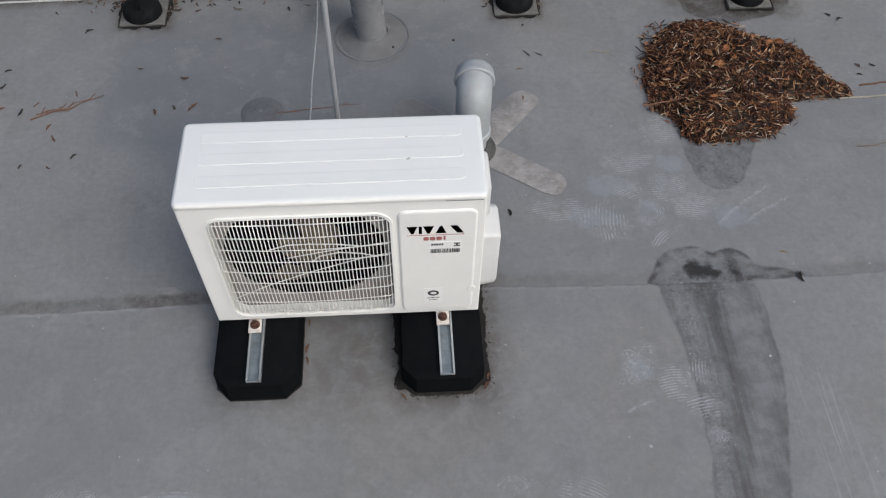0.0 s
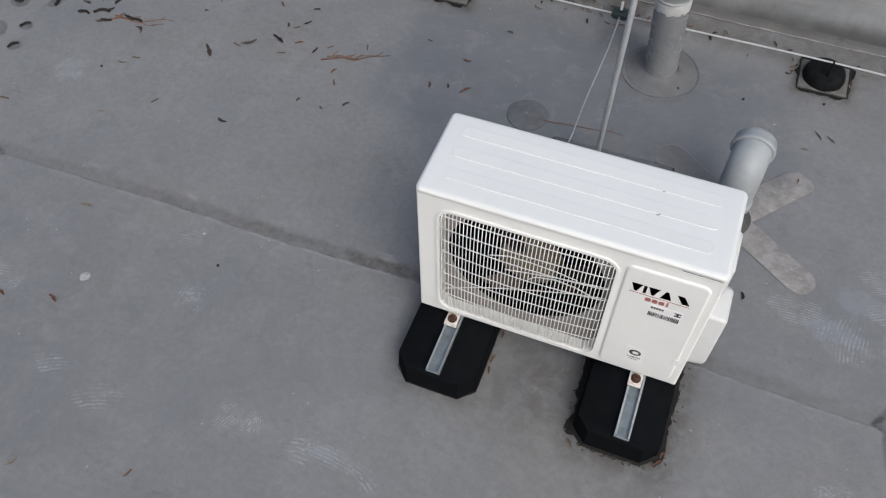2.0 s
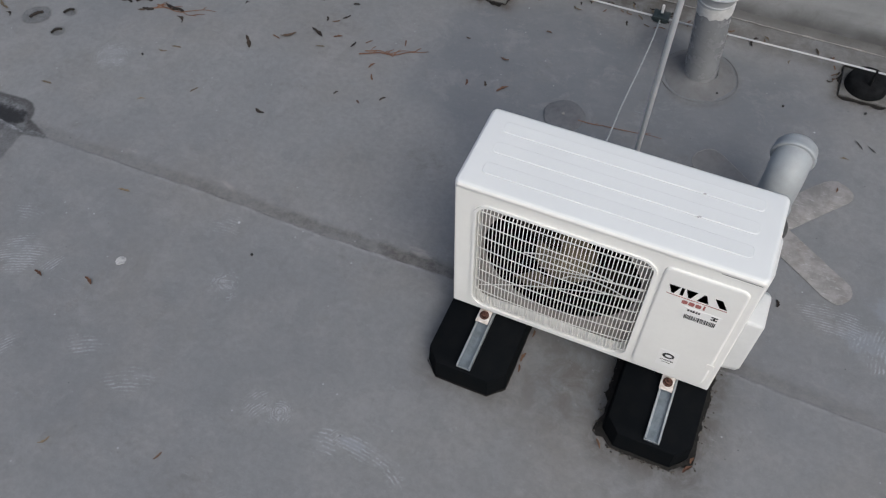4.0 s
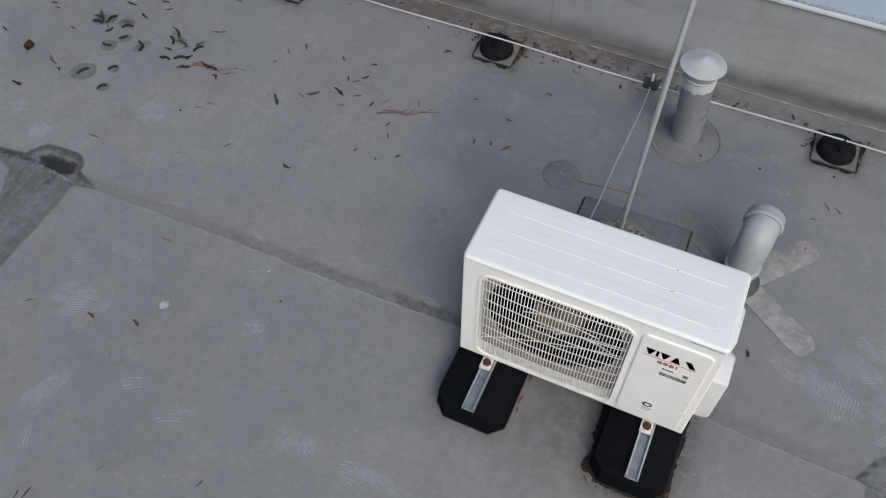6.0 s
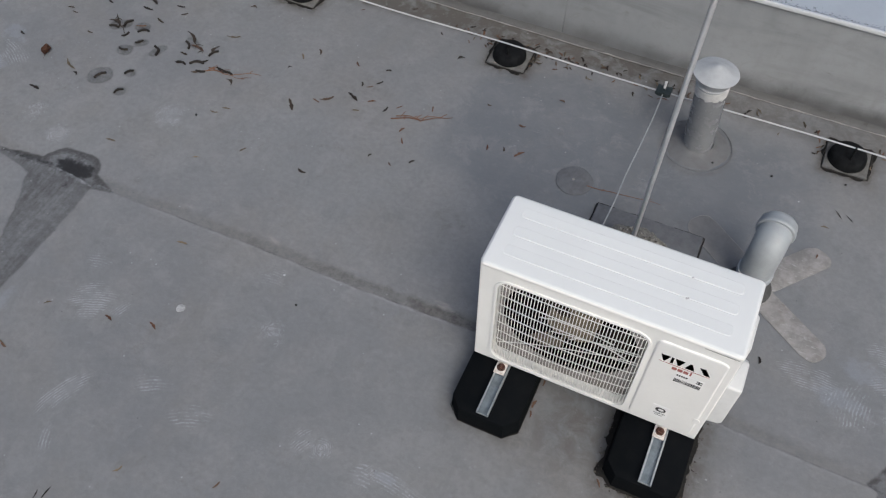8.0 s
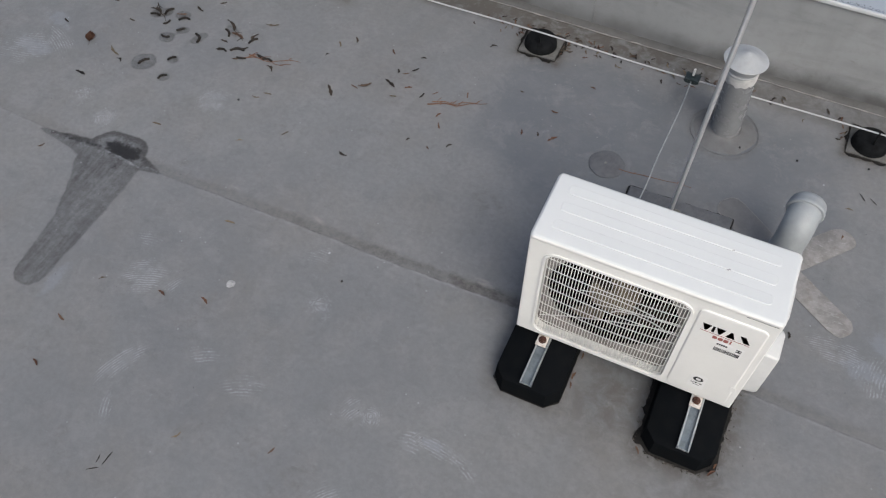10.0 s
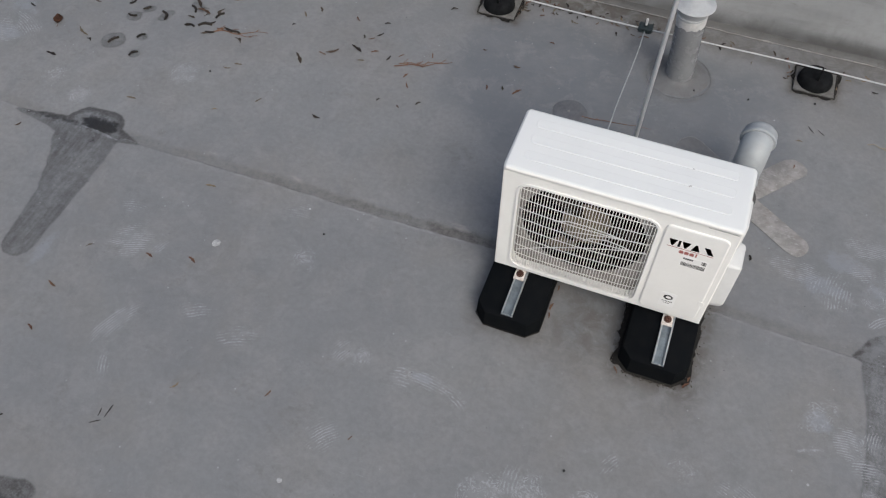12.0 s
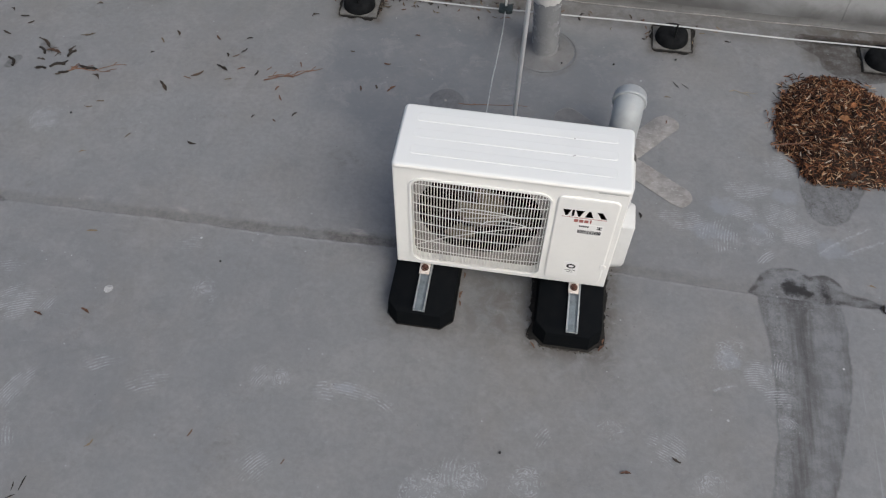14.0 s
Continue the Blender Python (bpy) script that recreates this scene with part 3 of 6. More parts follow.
    for a, b, ra, rb in (((1.125, 0.178), (1.195, 0.160), 0.038, 0.024), ((1.245, 0.20), (1.268, 0.145), 0.006, 0.014), ((1.02, 0.14), (1.30, 0.135), -0.004, -0.004),
                         ((-2.35, 0.150), (-2.24, 0.146), 0.036, 0.041), ((-2.268, 0.059), (-2.266, 0.06), 0.008, 0.008), ((-2.273, 0.089), (-2.26, 0.086), 0.010, 0.008), ((-2.64, 0.108), (-2.40, 0.125), 0.004, 0.006), ((-2.29, 0.07), (-2.29, 0.06), 0.0, 0.0), ((-2.375, 0.03), (-2.30, -0.025), -0.007, -0.006), ((-2.30, -0.025), (-2.19, -0.03), -0.006, -0.008),
                         ((-1.705, -1.395), (-1.60, -1.41), 0.006, 0.008), ((1.34, 1.66), (1.95, 1.66), 0.02, 0.03), ((1.55, 1.47), (1.70, 1.49), 0.0, 0.0)):
        soot = np.maximum(soot, capsule_sd(X, Y, a, b, ra, rb))

    def inside(a, b, ra, rb, soft):
        return np.clip(capsule_sd(X, Y, a, b, ra, rb) / soft, 0, 1)

    # wear across the long run: speckled near edge, dark streak, paler far side
    mid_x = np.interp(Y, (-1.5, -0.67, -0.459, -0.241, -0.012, 0.09), (1.06, 1.10, 1.143, 1.173, 1.172, 1.155))
    half = np.interp(Y, (-1.5, -0.67, -0.459, -0.241, -0.012, 0.09), (0.09, 0.102, 0.113, 0.137, 0.153, 0.16))
    u = (X - mid_x) / half
    streak_u = np.interp(Y, (-0.7, -0.45, -0.25, -0.05, 0.1), (-0.22, -0.20, -0.12, -0.15, -0.10))
    grime = 0.35 + 0.26 * np.exp(-(((u - streak_u) / 0.28) ** 2)) - 0.27 * np.clip((u - streak_u - 0.20) / 0.3, 0, 1) + 0.18 * np.clip((u - 0.62) / 0.16, 0, 1)
    long_run = ((X > 0.85) & (X < 1.45)).astype(float) * np.clip((0.10 - Y) / 0.05, 0, 1)
    crust = long_run * np.clip((streak_u - 0.16 - u) / 0.25, 0, 1) * np.clip((u + 1.0) / 0.12, 0, 1)
    long_run = np.maximum(long_run, 0.7 * ((X < -1.9) & (Y < 0.10) & (Y > -0.9)))
    scrape = np.exp(-((X - 1.40) / 0.09) ** 2) * np.clip((-0.12 - Y) / 0.15, 0, 1)
    grime = np.where((X > 0.9) & (Y > 0.125) & (Y < 0.4), 0.02 + 0.55 * np.exp(-(((X - 1.26) / 0.035) ** 2)) + (0.55 + 0.45 * np.sin(X * 52 + 2.5 * np.sin(Y * 60))) * np.clip((0.026 - damp) / 0.020, 0, 1), grime)
    grime = np.where(X < -2.0, np.where(Y > 0.4, 0.36, np.where(Y > 0.118, 0.26 + 0.5 * np.clip((0.042 - damp) / 0.03, 0, 1), 0.42)), grime)
    grime = np.where((X < -1.5) & (Y < -1.0), np.where(X > -1.77, 0.62, 0.48), grime)
    grime = np.maximum(grime, 0.62 * inside((-2.40, 0.05), (-2.31, -0.35), 0.06, 0.05, 0.06))
    grime = np.maximum(grime, 0.5 * inside((-2.22, -0.1), (-2.2, -0.45), 0.04, 0.05, 0.05))
    grime = np.where((X > 1.2) & (Y > 1.3), 0.42 + 0.12 * np.sin(X * 47 + 3 * np.sin(Y * 41)), grime)
    # the last patch darkens the roof below the unit in place of shade
    blue_tone = np.exp(-(((X + 0.02) / 0.70) ** 4 + ((Y - 1.0) / 0.62) ** 4)) + 0.7 * np.exp(-(((X + 0.75) / 0.32) ** 4 + ((Y - 1.15) / 0.38) ** 4)) + 0.6 * np.exp(-(((X - 0.05) / 0.25) ** 4 + ((Y + 0.02) / 0.25) ** 4))
    grime = np.where((X > 1.1) & (Y > 0.45) & (Y < 1.0), 0.14, grime)

    # prints: place, size, lean of the print, long axis ratio, ridge spacing, strength, and whether ridges run in rings
    mark, ridge, swirl = np.zeros_like(X), np.zeros_like(X), np.zeros_like(X)
    for x, y, r, turn, ratio, step, k, rings in (
        (-2.114, 0.562, 0.062, 10, 1.0, 0.0095, 1.0, 1), (-2.492, 0.275, 0.052, 0, 1.0, 0.009, 0.85, 1), (-2.68, 0.35, 0.06, 0, 1.0, 0.010, 0.6, 1),
        (-3.13, 0.51, 0.10, 35, 1.3, 0.013, 0.62, 0), (-3.02, 0.60, 0.06, -30, 1.6, 0.012, 0.6, 0), (-1.809, -0.352, 0.066, 25, 1.0, 0.0105, 1.15, 0), (-1.69, -0.345, 0.03, 70, 1.4, 0.010, 0.8, 0),
        (-1.108, -0.184, 0.05, 0, 1.0, 0.012, 0.75, 1), (-1.243, 0.02, 0.045, 5, 1.0, 0.011, 0.55, 0), (-1.66, -0.70, 0.030, 66, 2.9, 0.010, 1.25, 0), (-1.60, -0.87, 0.018, 112, 3.2, 0.012, 0.9, 0),
        (-1.20, -0.594, 0.04, 25, 1.6, 0.013, 0.75, 0), (-1.40, -0.55, 0.035, 30, 1.6, 0.013, 0.6, 0), (-0.805, -0.50, 0.038, 62, 1.0, 0.0095, 0.9, 0), (-0.738, -0.507, 0.036, 0, 1.0, 0.009, 0.8, 1),
        (-0.568, -0.538, 0.04, 5, 0.9, 0.013, 1.0, 0), (-0.452, -0.515, 0.026, -7, 3.6, 0.011, 1.05, 0), (-0.345, -0.55, 0.016, -28, 2.2, 0.012, 0.9, 0), (-0.146, -0.842, 0.07, 25, 1.1, 0.015, 1.15, 1), (-0.075, -0.765, 0.035, 92, 1.4, 0.0135, 1.2, 0),
        (-0.012, -0.775, 0.052, 0, 1.0, 0.014, 1.15, 1), (0.177, -0.755, 0.05, 0, 1.0, 0.014, 1.1, 1), (-0.735, -0.835, 0.05, 50, 1.1, 0.010, 0.6, 0), (0.22, -0.59, 0.03, 60, 1.2, 0.010, 0.4, 0),
        (0.86, 0.39, 0.075, 84, 1.0, 0.012, 0.8, 0), (0.715, 0.45, 0.048, 3, 2.6, 0.010, 0.7, 0), (0.99, 0.652, 0.045, 4, 1.9, 0.0095, 0.9, 0), (1.135, 0.80, 0.06, 4, 1.0, 0.0095, 1.0, 0), (1.115, 0.53, 0.06, -14, 1.1, 0.0095, 1.0, 0),
        (1.19, 0.45, 0.06, -8, 1.2, 0.0095, 1.0, 0), (1.03, 0.42, 0.05, 55, 1.1, 0.012, 0.9, 1), (1.045, 0.312, 0.018, 45, 2.2, 0.010, 1.1, 0), (0.97, 0.53, 0.04, 20, 1.3, 0.010, 0.8, 0),
        (0.975, -0.222, 0.05, 4, 0.9, 0.0095, 1.15, 0), (1.058, -0.20, 0.042, 84, 0.9, 0.010, 1.1, 0), (1.05, -0.30, 0.04, 10, 1.3, 0.010, 0.8, 0), (0.87, -0.16, 0.05, 60, 1.5, 0.016, 0.65, 1), (0.85, -0.30, 0.012, 22, 4.0, 0.02, 0.8, 0),
        (0.648, -0.555, 0.048, -25, 1.2, 0.0095, 0.8, 0), (0.795, -0.671, 0.05, 0, 1.0, 0.012, 0.9, 1), (1.075, -0.405, 0.035, 0, 1.0, 0.012, 0.9, 1), (-2.275, 0.108, 0.006, -6, 14.0, 0.05, 1.25, 0),
        (1.352, 0.436, 0.008, 36, 15.0, 0.05, 1.15, 0), (1.43, 0.411, 0.008, 30, 13.0, 0.05, 1.0, 0), (1.112, 0.498, 0.007, -64, 6.0, 0.05, 1.0, 0), (-1.90, -0.20, 0.03, 10, 1.5, 0.012, 0.5, 0), (0.45, -0.52, 0.04, 40, 1.2, 0.012, 0.5, 1),
    ):
        ca, sa = math.cos(radians(turn)), math.sin(radians(turn))
        p, q = (X - x) * ca + (Y - y) * sa, (Y - y) * ca - (X - x) * sa
        far = np.hypot(p / (r * ratio), q / r)
        here = k * np.clip(1.55 - far, 0, 1)
        take = here > mark
        ridge = np.where(take, (np.hypot(p, q) if rings else q + 0.10 * p * p / (r * ratio)) / step, ridge)
        swirl = np.where(take, float(rings), swirl)
        mark = np.maximum(mark, here)
    film = np.zeros_like(X)
    for x, y, rx, ry in ((-0.50, -0.505, 0.05, 0.022), (0.885, 0.55, 0.08, 0.06), (1.145, 0.645, 0.06, 0.05), (0.87, -0.18, 0.05, 0.06), (-3.10, 0.51, 0.11, 0.07), (-3.12, 0.72, 0.10, 0.06), (-2.12, -0.50, 0.035, 0.09), (0.82, 0.40, 0.12, 0.05), (1.03, 0.46, 0.05, 0.06), (1.31, 0.40, 0.08, 0.06)):
        film = np.maximum(film, np.exp(-(((X - x) / rx) ** 2 + ((Y - y) / ry) ** 2) ** 1.3))
    wear = np.interp(X, (-14, -2.2, -1.9, -1.2, -0.5, -0.38, 0.44, 0.5, 0.8, 1.1, 1.5, 14), (0.5, 0.2, 0.42, 0.62, 1.05, 1.1, 0.75, 0.45, 0.3, 0.1, 0.3, 0.2))
    dirt_and_shade = 0.16 * np.exp(-(((d - 0.03) / 0.035) ** 2)) * (X > 0.44)
    dirt_and_shade = np.maximum(dirt_and_shade, 1.5 * np.clip((Y - 1.60 + 0.02 * np.sin(X * 2.3)) / 0.05, 0, 1) * np.interp(X, (-3, -1.4, -0.3, 0.2, 1.2, 1.5, 2), (1, 1, 0.85, 0.55, 0.45, 0.9, 1.0)))
    dirt_and_shade = np.maximum(dirt_and_shade, 0.85 * np.clip(capsule_sd(X, Y, (1.4, 1.55), (1.8, 1.5), 0.14, 0.12) / 0.06, 0, 1))
    dirt_and_shade = np.maximum(dirt_and_shade, 0.35 * np.exp(-(((Y - second_seam(X) - 0.02) / 0.03) ** 2)) * (X < -0.9))
    # brown dirt round the feet, with the soft shade there painted in
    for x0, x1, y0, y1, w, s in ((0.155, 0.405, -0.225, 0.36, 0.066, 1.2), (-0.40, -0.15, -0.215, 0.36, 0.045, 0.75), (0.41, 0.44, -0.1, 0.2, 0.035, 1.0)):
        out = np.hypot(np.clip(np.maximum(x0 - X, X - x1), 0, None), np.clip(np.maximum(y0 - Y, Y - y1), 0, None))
        dirt_and_shade = np.maximum(dirt_and_shade, s * np.exp(-((out / w) ** 1.5)))
    dirt_and_shade = np.maximum(dirt_and_shade, 0.85 * np.exp(-(((X - 0.43) / 0.05) ** 2 + ((Y - 0.15) / 0.06) ** 2)))
    dirt_and_shade = np.maximum(dirt_and_shade, 0.45 * np.exp(-(((X - 0.33) / 0.20) ** 2 + ((Y + 0.32) / 0.11) ** 2)))
    # contact shade below the unit, painted as a brown patch
    dirt_and_shade = np.maximum(dirt_and_shade, 0.95 * np.exp(-(((X - 0.02) / 0.20) ** 2 + ((Y + 0.07) / 0.24) ** 2)))
    dirt_and_shade = np.maximum(dirt_and_shade, 0.24 * np.exp(-(((X - 0.25) / 0.62) ** 2 + ((Y + 0.55) / 0.42) ** 2)))
    for x in (-1.98, -0.868, 0.678, 1.67):
        out = np.hypot(np.clip(np.abs(X - x) - 0.10, 0, None), np.clip(np.abs(Y - 1.55) - 0.09, 0, None))
        dirt_and_shade = np.maximum(dirt_and_shade, 1.6 * np.exp(-out / 0.022))
    dirt_and_shade = np.maximum(dirt_and_shade, 0.5 * np.exp(-(((np.hypot(X - 0.07, Y - 1.36) - 0.15) / 0.012) ** 2)))
    dirt_and_shade = np.maximum(dirt_and_shade, 0.7 * np.exp(-(np.clip(np.hypot(X + 0.0, Y - 0.65) - 0.3, 0, None) / 0.03)) * 0.4)

    ny, nx = X.shape
    idx = np.arange(nx * ny).reshape(ny, nx)
    faces = np.stack([idx[:-1, :-1], idx[:-1, 1:], idx[1:, 1:], idx[1:, :-1]], -1).reshape(-1, 4)
    me = bpy.data.meshes.new("roof")
    me.from_pydata(np.stack([X, Y, Z], -1).reshape(-1, 3).tolist(), [], faces.tolist())
    for key, val in (("damp", damp), ("soot", soot), ("grime", grime), ("blue_tone", blue_tone), ("print", mark), ("ridge", ridge), ("swirl", swirl), ("film", film), ("runs", long_run), ("crust", crust), ("scrape", scrape), ("lap", d), ("lapwear", wear), ("dirt_and_shade", dirt_and_shade)):
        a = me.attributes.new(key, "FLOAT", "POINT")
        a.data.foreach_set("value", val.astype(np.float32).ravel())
    me.shade_smooth()
    me.materials.append(ROOF)
    ob = new("floor", me)
    return tagged(ob, "flat roof of grey painted felt with damp stains and scuffs", "roof", kind="structure")


roof_sheet()

far = bmesh.new()
bmesh.ops.create_grid(far, x_segments=2, y_segments=2, size=900, matrix=Matrix.Translation((0, 0, -9)))
thing("ground", far, GROUND, (0, 0, -9), "distant green-brown ground far below the flat roof", "ground", kind="structure")
thing("building_base", box(-14, 14, -16, 2.3, -9, -0.03), WALL, (0, 0, -9), "grey rendered building under the flat roof", "building", kind="structure")


# ---- parapet ----
def parapet():
    top = 0.453
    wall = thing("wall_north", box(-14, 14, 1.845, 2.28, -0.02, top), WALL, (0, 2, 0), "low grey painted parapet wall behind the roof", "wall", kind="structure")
    face = [(1.820, top - 0.004), (1.810, 0.35), (1.794, 0.2), (1.786, 0.12), (1.783, 0.055), (1.783, 0.004)]
    foot = [(1.7825, 0.034), (1.780, 0.026), (1.777, 0.018), (1.773, 0.012), (1.769, 0.008), (1.766, 0.006), (1.764, 0.003)]
    cuts = [-9.5, -7.3, -5.1, -2.9, -0.70, 1.49, 3.69, 5.9, 8.1, 10.3]

    def run(a, b, prof, back, n, rough):
        bm = bmesh.new()
        rows = []
        for i in range(n + 1):
            x = a + 0.0008 + (b - a - 0.0016) * i / n
            row = []
            for y, z in prof:
                w = 0.003 * noise.noise((x * 2.3, 0.4, 0)) * min(1, z * 6) + 0.004 * noise.noise((x * 3, z * 4, 2)) * min(1, z * 5)
                w += rough * (0.6 * noise.noise((x * 9, z * 20, 5)) + 0.4 * noise.noise((x * 31, z * 40, 8)))
                row.append(bm.verts.new((x, y + w, z + rough * noise.noise((x * 7, y * 30, 1)) * (z > 0.01))))
            rows.append(row + [bm.verts.new((x, back, 0.002)), bm.verts.new((x, back, prof[0][1]))])
        m = len(rows[0])
        for p, q in zip(rows, rows[1:]):
            for k in range(m):
                bm.faces.new((p[k], p[(k + 1) % m], q[(k + 1) % m], q[k]))
        bm.faces.new(rows[0])
        bm.faces.new(rows[-1][::-1])
        return bm

    for a, b in zip(cuts, cuts[1:]):
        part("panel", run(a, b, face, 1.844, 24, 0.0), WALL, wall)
    for a, b in ((-9.5, -4.0), (-4.0, 3.2), (3.2, 10.3)):
        part("fillet", run(a, b, foot, 1.80, 180, 0.003), FILLET, wall, "dirty rounded fillet, darkened for shade at the foot of the parapet")
    pts = []
    for i in range(361):
        x = -4.0 + 7.2 * i / 360
        pts.append((x, 1.762 + 0.006 * noise.noise((x * 4, 0, 3)) + 0.003 * noise.noise((x * 23, 0, 5)), 0.006))
    part("felt_edge", tube(pts, [0.0026 + 0.0030 * noise.noise((i * 0.21, 0, 9)) for i in range(361)], 5), FELT, wall, "pale torn edge of the roofing felt")
    cap = part("coping", box(-14, 14, 1.812, 2.34, top + 0.003, top + 0.020, 0.004), COPING, wall, "blue-grey metal coping of the parapet")
    part("edge_trim", box(-14, 14, 1.804, 1.816, top + 0.004, top + 0.0215, 0.003), COPING_EDGE, cap, "white rolled edge of the coping")
    # lichen along the edge
    bm = bmesh.new()
    rnd = random.Random(4)
    for _ in range(2600):
        x, y, k = rnd.uniform(-2.5, 2.5), 1.818 + abs(rnd.gauss(0, 0.013)), rnd.uniform(0.0007, 0.0024)
        ring = [bm.verts.new((x + k * rnd.uniform(0.7, 1.6) * math.cos(a), y + k * math.sin(a), top + 0.0203)) for a in (0, 1.3, 2.5, 3.8, 5.0)]
        tip = bm.verts.new((x, y, top + 0.0203 + k * 0.6))
        for a, b in zip(ring, ring[1:] + ring[:1]):
            bm.faces.new((a, b, tip))
    tagged(part("lichen", bm, MOSS, cap, "black lichen specks"), kind="stuff")


parapet()


# ---- air conditioner ----
def ring_panel(outer, inner, y0, y1, bm=None):
    """An upright plate between y0 (front) and y1 with a hole; outer and inner list as many x, z points."""
    bm = bm or bmesh.new()
    n = len(outer)
    loops = [[bm.verts.new((x, y, z)) for x, z in pts] for pts, y in ((outer, y0), (inner, y0), (inner, y1), (outer, y1))]
    for a, b in ((0, 1), (1, 2), (2, 3), (3, 0)):
        for k in range(n):
            bm.faces.new((loops[a][k], loops[a][(k + 1) % n], loops[b][(k + 1) % n], loops[b][k]))
    return bm


def cast_rect(pts, c, x0, x1, z0, z1):
    """Points of the rounded rectangle that lie outward of pts, seen from c."""
    out = []
    for x, z in pts:
        dx, dz = x - c[0], z - c[1]
        k = min((x1 - c[0]) / dx if dx > 1e-9 else 1e9, (x0 - c[0]) / dx if dx < -1e-9 else 1e9,
                (z1 - c[1]) / dz if dz > 1e-9 else 1e9, (z0 - c[1]) / dz if dz < -1e-9 else 1e9)
        out.append((c[0] + dx * k, c[1] + dz * k))
    return out


def air_conditioner():
    zb, zt, fy = 0.113, 0.682, -0.010
    ac = empty("air_conditioner", (0, 0.13, 0.105), "white split air conditioner outdoor unit on two black rubber feet", "air conditioner")
    # casing: sides, back, bottom
    bm = box(-0.388, -0.372, 0.02, 0.252, zb, 0.66, 0.003)
    box(0.155, 0.388, 0.02, 0.252, zb, 0.66, 0.003, bm=bm)
    box(-0.372, 0.155, 0.236, 0.252, zb, 0.66, 0.003, bm=bm)
    part("casing", bm, ENAMEL, ac)
    part("base_pan", box(-0.372, 0.155, 0.025, 0.236, zb, zb + 0.012), SHROUD, ac, "dusty base pan")
    # front with the rounded opening
    gx0, gx1, gz0, gz1 = -0.326, 0.140, 0.142, 0.607
    c = ((gx0 + gx1) / 2, (gz0 + gz1) / 2)
    corners = [math.atan2(z - c[1], x - c[0]) for x in (-0.39, 0.39) for z in (zb, 0.66)]
    inner = round_rect(gx0, gx1, gz0, gz1, 0.04, 8)
    for a in corners:
        k = min(range(len(inner)), key=lambda i: abs(math.remainder(math.atan2(inner[i][1] - c[1], inner[i][0] - c[0]) - a, 2 * math.pi)))
        off = math.remainder(math.atan2(inner[k][1] - c[1], inner[k][0] - c[0]) - a, 2 * math.pi)
        if abs(off) < radians(2.5):
            rr = math.hypot(inner[k][0] - c[0], inner[k][1] - c[1])
            inner[k] = (c[0] + rr * math.cos(a), c[1] + rr * math.sin(a))
        else:
            inner += cast_rect([(c[0] + 0.01 * math.cos(a), c[1] + 0.01 * math.sin(a))], c, gx0, gx1, gz0, gz1)
            inner.sort(key=lambda p: math.atan2(p[1] - c[1], p[0] - c[0]))
    outer = cast_rect(inner, c, -0.39, 0.39, zb, 0.66)
    bm = ring_panel(outer, inner, fy, 0.024)
    bmesh.ops.remove_doubles(bm, verts=bm.verts, dist=1e-5)
    rim_side = lambda v: abs(v.co.x) > 0.3895 or v.co.z > 0.6595 or v.co.z < zb + 0.0005
    lips = [e for e in bm.edges if all(abs(v.co.y - fy) < 1e-6 and rim_side(v) for v in e.verts) and len(e.link_faces) == 2 and any(abs(f.normal.y) < 0.5 for f in e.link_faces)]
    bmesh.ops.bevel(bm, geom=lips, offset=0.006, segments=3, profile=0.5, affect="EDGES")
    front = part("front_panel", bm, PLASTIC, ac, "slightly yellowed white front panel", smooth=False)
    # raised rim round the grille
    rim_in = round_rect(gx0 - 0.001, gx1 + 0.001, gz0 - 0.001, gz1 + 0.001, 0.04, 8)
    rim_out = round_rect(gx0 - 0.009, gx1 + 0.009, gz0 - 0.009, gz1 + 0.009, 0.048, 8)
    bm = ring_panel(rim_out, rim_in, fy - 0.005, fy + 0.004)
    grille = part("grille", bm, PLASTIC, ac, "white fan grille with a raised rim")
    # cover panel beside the grille
    bm = outline(round_rect(0.162, 0.368, 0.138, 0.618, 0.022), 0.0, 0.006, 0.0058)
    panel = part("service_panel", stand(bm, fy), PLASTIC, ac, "plain raised service panel", smooth=False)
    bm = outline(round_rect(0.352, 0.3745, 0.232, 0.262, 0.008), 0.0055, 0.0075, 0.0018)
    part("finger_grip", stand(bm, fy), PLASTIC, panel, smooth=False)
    # printed marks
    bm = bmesh.new()
    for x, shape in ((0.188, ((0, 1), (28, 1), (17, 0), (11, 0))), (0.219, ((0, 1), (8, 1), (8, 0), (0, 0))), (0.230, ((0, 1), (28, 1), (17, 0), (11, 0))),
                     (0.262, ((0, 0), (28, 0), (17, 1), (11, 1))), (0.297, ((2, 1), (20, 1), (38, 0), (20, 0)))):
        f = bm.faces.new([bm.verts.new((0.184 + (x - 0.188 + a * 0.001) * 1.02, -0.0165, 0.525 + b * 0.032)) for a, b in shape])
        bmesh.ops.solidify(bm, geom=[f], thickness=0.0006)
    part("brand_mark", bm, BLACKPRINT, panel, "black slanted printed mark", smooth=False)
    bm = box(0.184, 0.335, -0.0168, -0.0160, 0.5175, 0.5192)
    for k in range(4):
        x = 0.227 + k * 0.0172
        if k < 3:
            ring = stand(join(None, outline(round_rect(x, x + 0.0145, 0.4945, 0.5095, 0.004), 0.0062, 0.0068)), fy)
            join(bm, ring)
        else:
            box(x + 0.002, x + 0.007, -0.0168, -0.0162, 0.4945, 0.5125, bm=bm)
    part("brand_underline", bm, REDPRINT, panel, "dull red line and small red marks", smooth=False)
    sticker = part("sticker", box(0.240, 0.331, -0.0169, -0.0160, 0.430, 0.486), PAPER, panel, "white barcode sticker", smooth=False)
    bm = bmesh.new()
